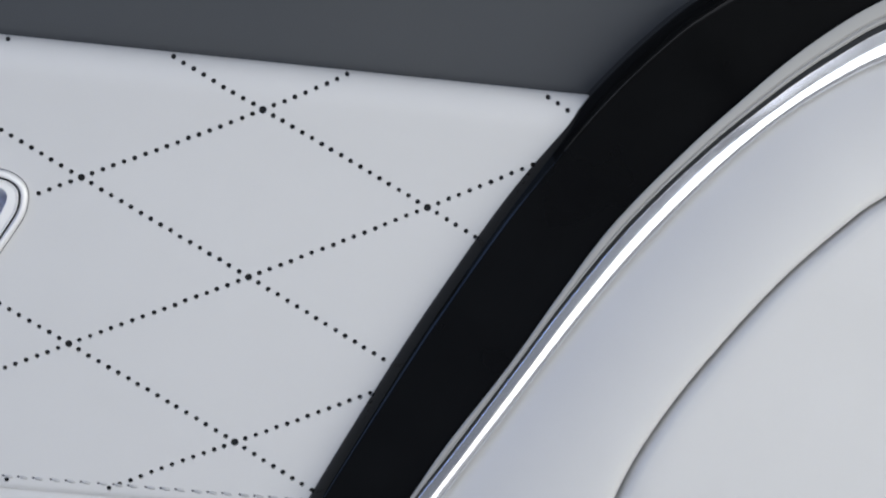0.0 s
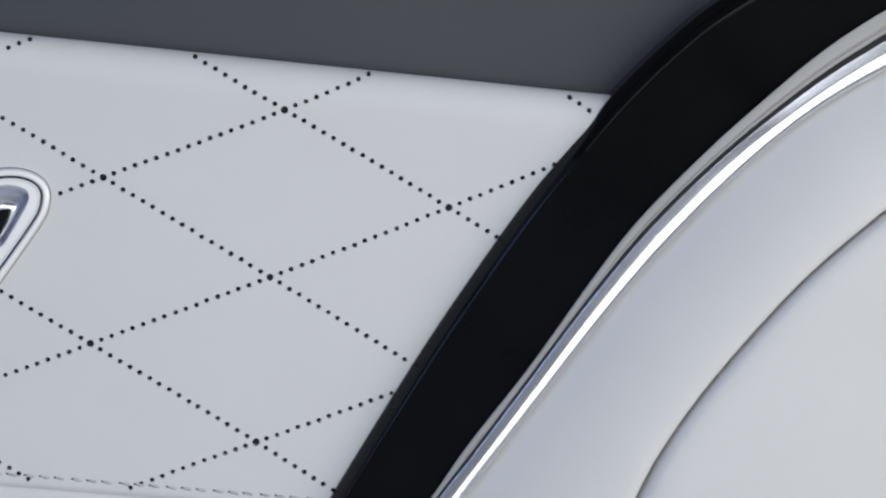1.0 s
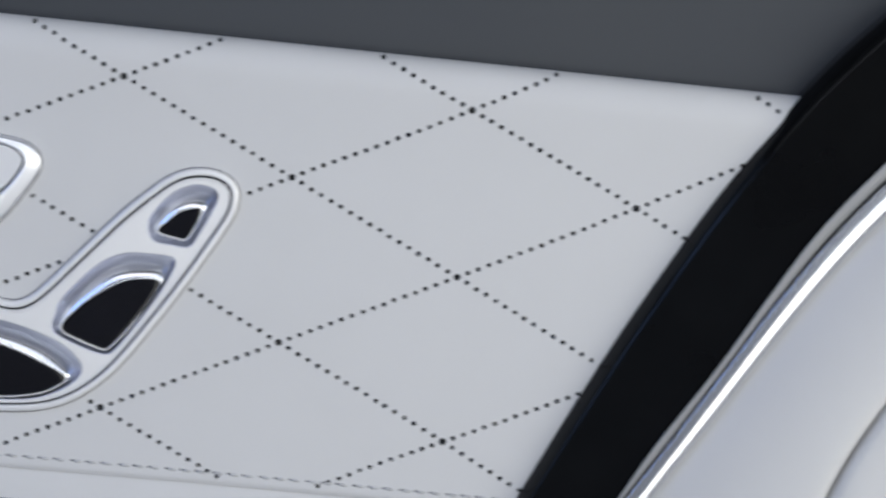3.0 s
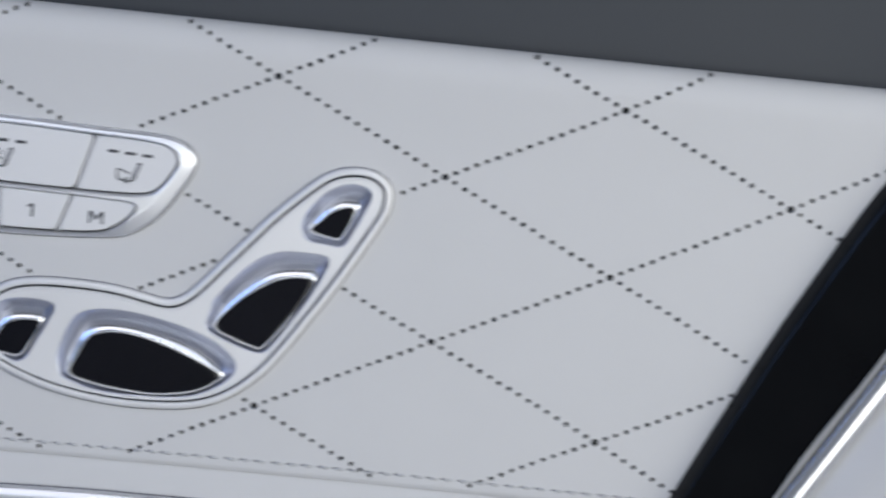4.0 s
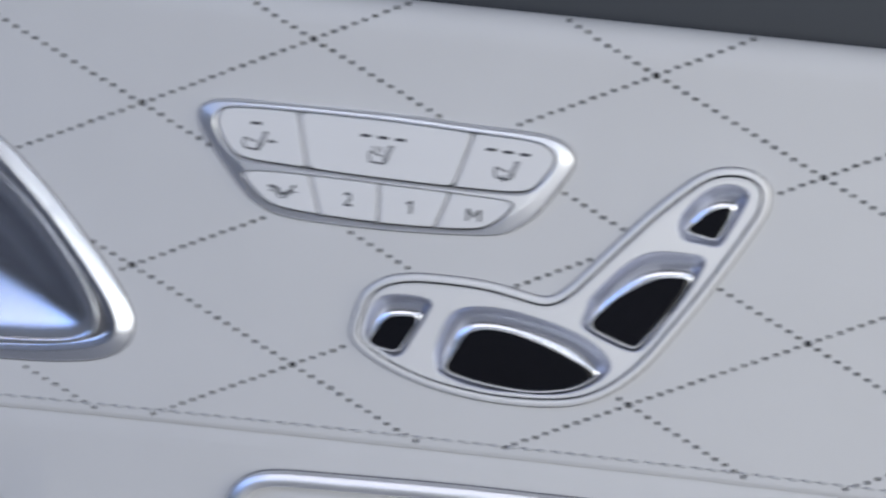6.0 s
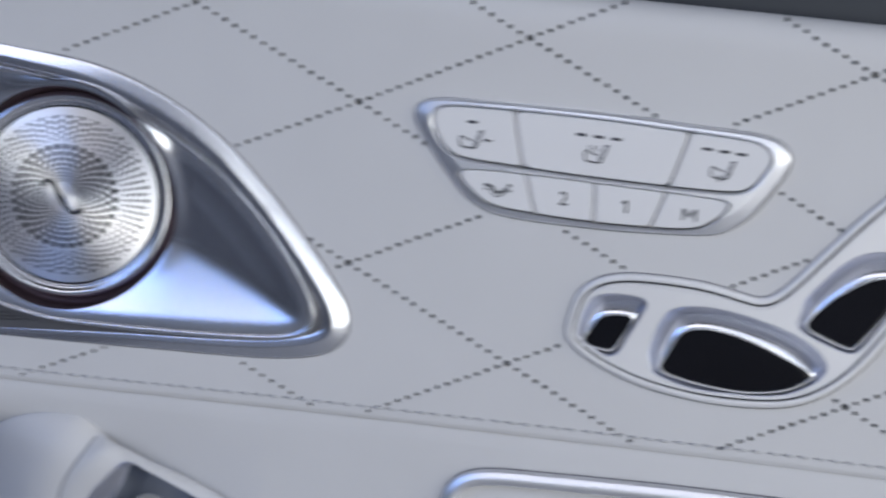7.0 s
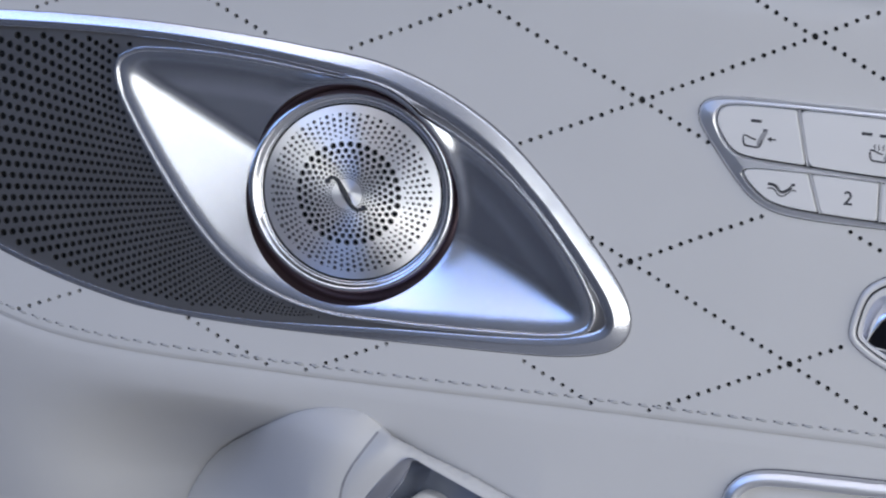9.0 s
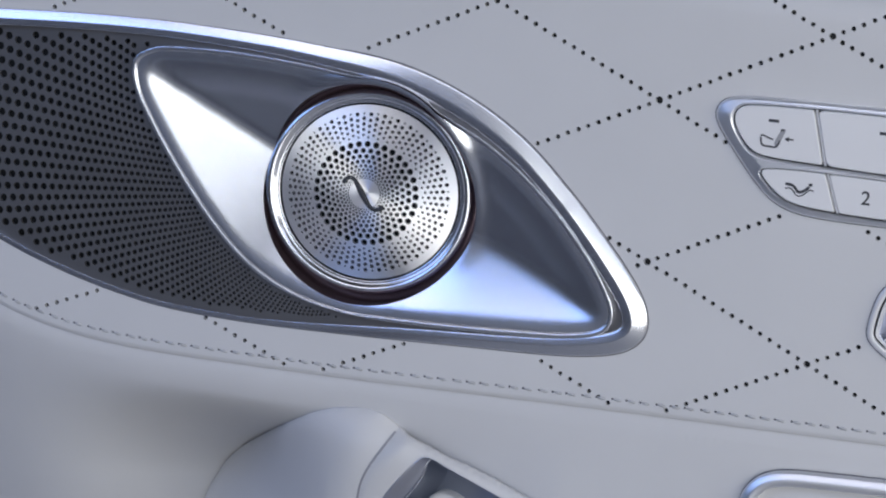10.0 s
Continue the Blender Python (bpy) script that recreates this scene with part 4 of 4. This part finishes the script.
def on_dome(q):
    """Shifts a flat pattern, drawn over the ring's plane, down the line of sight to the disc."""
    r = np.linalg.norm((q - T) / (1.035, 1.0), axis=1) / 24.0
    flat = SUNK - 7.0 - YAW * (q[:, 0] - T[0]) + 4.2 * (1 - r ** 2)
    return raised(q, flat[:, None], dome(q)[:, None])


# two sets of 36 rays of holes half a step apart: fine towards the edge, a ring of large ones, then ever finer
RAY_A = [(21.2, 0.56), (19.6, 0.51), (18.05, 0.46), (16.55, 0.41), (15.1, 0.31), (13.35, 0.86), (10.1, 0.62), (7.55, 0.46), (5.65, 0.34), (4.3, 0.25)]
RAY_B = [(21.4, 0.27), (20.1, 0.53), (18.6, 0.48), (17.2, 0.43), (15.75, 0.36), (11.6, 0.73), (8.75, 0.54), (6.5, 0.4), (4.9, 0.29)]
disc_holes = []
for i in range(36):
    for ray, turn in ((RAY_A, 2.0), (RAY_B, 7.0)):
        a = radians(10 * i + turn)
        disc_holes += [on_dome(circle(T + r * np.array((1.035 * math.cos(a), math.sin(a))), k, 10)) for r, k in ray]
sheet("tweeter_disc", on_dome(oval(23.75, 160)), disc_holes, dome, DISC, speaker, "turned silver disc with rings of holes", extra=np.concatenate([on_dome(oval(rr, 60)) for rr in (23.4, 22.6, 14.3, 3.4, 2.4, 1.2)]), wall=0.7)
rim("tweeter_backing", oval(24.1, 64), [(0, SUNK - 11.0), (1, SUNK - 11.0)], BACKING, speaker, "black cloth behind the disc", cap=True)
CURL = [(-5.3, 2.3), (-5.5, 3.1), (-4.9, 3.8), (-3.9, 4.0), (-2.7, 3.3), (-1.3, 1.2), (0.0, -0.8), (1.4, -2.9), (2.7, -3.9), (3.9, -4.0), (4.8, -3.5), (5.2, -2.7)]
curl = on_dome(spline([T + p for p in CURL], 90, closed=False))
along = np.linspace(-1, 1, 90)
girth = 0.45 + 0.42 * np.exp(-(along / 0.42) ** 2) + 0.4 * np.exp(-((np.abs(along) - 0.93) / 0.07) ** 2)
tan = np.gradient(curl, axis=0)
tan /= np.linalg.norm(tan, axis=1)[:, None]
out = np.stack([-tan[:, 1], tan[:, 0]], 1) * girth[:, None]
on_disc = dome(curl)
ribbon("curl_mark", curl - out, curl + out, [(0.0, on_disc - 0.5), (0.04, on_disc + 0.3), (0.5, on_disc + 0.45), (0.96, on_disc + 0.3), (1.0, on_disc - 0.5)], INK, speaker, "dark curled mark")

# ---- the chrome-framed tray below ----
tray = thing("pull_tray", "white door tray in a rounded chrome frame", "tray")
TRAY_LOOP = spline([(-99.5, -121.5), (-98.2, -118.6), (-95.4, -115.6), (-91, -113.6), (-86, -112.9), (-80.6, -112.5), (-43.8, -111.0), (-20.3, -110.6), (40, -110), (60, -113), (66, -125), (60, -150), (40, -160), (-60, -163), (-88, -160), (-98, -148), (-100.3, -132)], 260, relax=2)
FRAME_ACROSS = np.linspace(0, 1, 25)
FRAME_TILT = np.interp(FRAME_ACROSS, (0, 0.05, 0.12, 0.2, 0.46, 0.54, 0.62, 0.84, 0.93, 1), (74, 55, 36, 31, 25, 10, -3, -16, -45, -72))
FRAME_ARCH = 1.0 + np.concatenate([[0], np.cumsum(4.0 / 24 * np.tan(np.radians(0.5 * (FRAME_TILT[1:] + FRAME_TILT[:-1]))))])
rim("chrome_frame", TRAY_LOOP, [(0, -2.2)] + [(4.0 * c, k) for c, k in zip(FRAME_ACROSS, FRAME_ARCH)] + [(4.0, -1.0)], BRUSHED, tray, "polished chrome frame")
gasket(TRAY_LOOP, tray)
rim("inlay", inset(TRAY_LOOP, 3.6), [(0, -0.4), (1.0, -0.2), (4, 0.2)], LEATHER_SOFT, tray, "white leather inlay", cap=True)

# ---- the padded grip ----
grip = thing("door_grip", "padded white leather door grip with a metal-lined pull", "door handle")
CREASE = [(-188.8, -112.0), (-190.4, -114.3), (-193.1, -118.3), (-196.3, -123.3), (-199.2, -127.9), (-200.6, -131.5), (-200.9, -135.4), (-200.5, -150), (-199, -200)]
crease_line = spline(CREASE, 60, closed=False, relax=10)


def inflate(loop, cell=0.9, rounds=3500):
    """A smooth pillow over an outline, 0 at its edge and 1 at its crest, as a function of (u, v)."""
    (u0, v0), (u1, v1) = loop.min(0) - 3 * cell, loop.max(0) + 3 * cell
    uu, vv = np.arange(u0, u1, cell), np.arange(v0, v1, cell)
    gu, gv = np.meshgrid(uu, vv)
    mask = inside(np.stack([gu.ravel(), gv.ravel()], 1), loop).reshape(gu.shape)
    phi = np.zeros(gu.shape)
    for _ in range(rounds):
        phi[1:-1, 1:-1] = 0.25 * (phi[:-2, 1:-1] + phi[2:, 1:-1] + phi[1:-1, :-2] + phi[1:-1, 2:] + 1.0)
        phi *= mask
    phi /= phi.max()

    def value(q):
        x, y = (q[:, 0] - u0) / cell, (q[:, 1] - v0) / cell
        a, b = np.clip(x.astype(int), 0, len(uu) - 2), np.clip(y.astype(int), 0, len(vv) - 2)
        fx, fy = np.clip(x - a, 0, 1), np.clip(y - b, 0, 1)
        return (phi[b, a] * (1 - fx) * (1 - fy) + phi[b, a + 1] * fx * (1 - fy) + phi[b + 1, a] * (1 - fx) * fy + phi[b + 1, a + 1] * fx * fy)

    return value


pillow = inflate(GRIP)
CREASE_SEEN = crease_line


def grip_height(q):
    low = lower_height(q) + 0.12
    line = distance(q, crease_line, closed=False)
    beyond = q[:, 0] - np.interp(-q[:, 1], -crease_line[:, 1], crease_line[:, 0])
    full = 20.0 - 4.0 * np.clip((beyond + 10) / 20, 0, 1) - 0.42 * np.clip(-beyond - 4, 0, 70) ** 2 / (np.clip(-beyond - 4, 0, 70) + 6)
    full = full - 0.55 * np.clip(-122 - q[:, 1], 0, None)
    # the piece beyond the crease is flatter, with a tighter edge
    flat = np.clip((beyond + 2) / 8.0, 0, 1)
    flat = flat * flat * (3 - 2 * flat)
    w = low + (full * (1 - 0.33 * flat) - low) * np.clip(pillow(q), 0, 1) ** (0.72 - 0.4 * flat)
    return w - 0.35 * np.exp(-(line / 0.9) ** 2)


for _ in range(8):
    crease_line = 0.5 * crease_line + 0.5 * raised(CREASE_SEEN, 12.0, grip_height(crease_line)[:, None])
PULL_SEEN = spline([(-194.3, -137), (-191.6, -131.0), (-189.5, -128.0), (-186.2, -124.0), (-183.0, -121.4), (-180.0, -121.4), (-177.4, -122.8), (-169.8, -125.7), (-161.7, -128.8), (-153.5, -131.7), (-150.0, -137), (-155, -145), (-172.8, -148.5), (-189, -146.5)], 140, relax=3)
PULL = PULL_SEEN
for _ in range(10):
    PULL = 0.5 * PULL + 0.5 * raised(PULL_SEEN, 12.0, grip_height(PULL)[:, None])
gp = grid_points(-262, -110, -200, -104, 1.2)
band = np.concatenate([inset(GRIP, d) for d in (0.15, 0.3, 0.6, 1.0, 1.6, 2.4)] + [crease_line + (d, 0) for d in (-1.8, -1, -0.5, 0, 0.5, 1, 1.8)])
sheet("grip_leather", inset(GRIP, 0.02), [inset(PULL, 0.2)], grip_height, LEATHER_SOFT, grip, "padded white leather", extra=np.concatenate([gp, band])[~inside(np.concatenate([gp, band]), PULL)], wall=0.6, step=0.8, edge_wall=1.2)
side = np.stack([-np.gradient(crease_line[:, 1]), np.gradient(crease_line[:, 0])], 1)
side /= np.linalg.norm(side, axis=1)[:, None]
seam_rows = [crease_line + side * d for d in (-0.32, -0.12, 0.12, 0.32)]
keep = inside(crease_line, inset(GRIP, 0.1))
seam_h = [grip_height(r) + k for r, k in zip(seam_rows, (0.02, 0.22, 0.22, 0.02))]
n_seam = int(keep.sum())
seam_v = [place(*p, h) for r, hh in zip(seam_rows, seam_h) for p, h in zip(r[keep], hh[keep])]
seam_f = [(k * n_seam + i, k * n_seam + i + 1, (k + 1) * n_seam + i + 1, (k + 1) * n_seam + i) for k in range(3) for i in range(n_seam - 1)]
mesh_object("seam", seam_v, seam_f, SEAM_GREY, grip, "dark seam between the leather pieces")
ph = grip_height(PULL) + 0.1
for _ in range(200):
    ph = 0.5 * ph + 0.25 * (np.roll(ph, 1) + np.roll(ph, -1))
# the bezel is broad on the side towards the crease and runs out to a bright edge along the other
turned_up = np.roll(PULL, -1, 0) - np.roll(PULL, 1, 0)
turned_up = (turned_up[:, 1] * 0.35 - turned_up[:, 0] * 0.94) / np.linalg.norm(turned_up, axis=1)
broad = np.clip(1.0 - 1.5 * np.clip(turned_up - 0.3, 0, 1), 0.1, 1)
for _ in range(30):
    broad = 0.5 * broad + 0.25 * (np.roll(broad, 1) + np.roll(broad, -1))
loops = [inset(PULL, d * broad) for d in (0.0, 0.15, 0.5, 1.2, 2.6, 4.2, 4.9, 5.1)]
mesh_object("pull_bezel", *loft_loops(loops, [ph + 0.1, ph + 0.5, ph + 0.55, ph + 0.1, ph - 0.9, ph - 2.2, ph - 2.3, ph - 3]), HOLLOW, grip, "satin silver bezel")
mesh_object("pull_cup", *loft_loops([inset(PULL, 5.0 * broad + d) for d in (0.0, 0.4, 1.2, 2.4, 3.6)], [ph - 2.4, ph - 5, ph - 9, ph - 13, ph - 14.5], cap=True), PULL_CUP, grip, "dark hollow of the pull")
mesh_object("pull_edge", *loft_loops([inset(PULL, 4.9 * broad + d) for d in (-0.3, -0.25, -0.1, 0.1, 0.2)], [ph - 2.3, ph - 2.0, ph - 1.9, ph - 2.0, ph - 2.6]), RIM, grip, "bright edge of the pull")
kh = float(ph.mean())
knobq = raised(spline([(-185.5, -137.2), (-184.8, -134.3), (-182.2, -132.4), (-179.0, -132.4), (-176.1, -134.1), (-175.3, -137.2), (-179.2, -139.4), (-183.2, -139.2)], 60) - (0.0, 1.6), 0.0, kh - 8)
rim("pull_key", knobq, [(0, kh - 18), (0, kh - 9), (0.3, kh - 8.3), (0.9, kh - 7.9), (1.8, kh - 7.7)], BUTTON, grip, "small white key", cap=True)
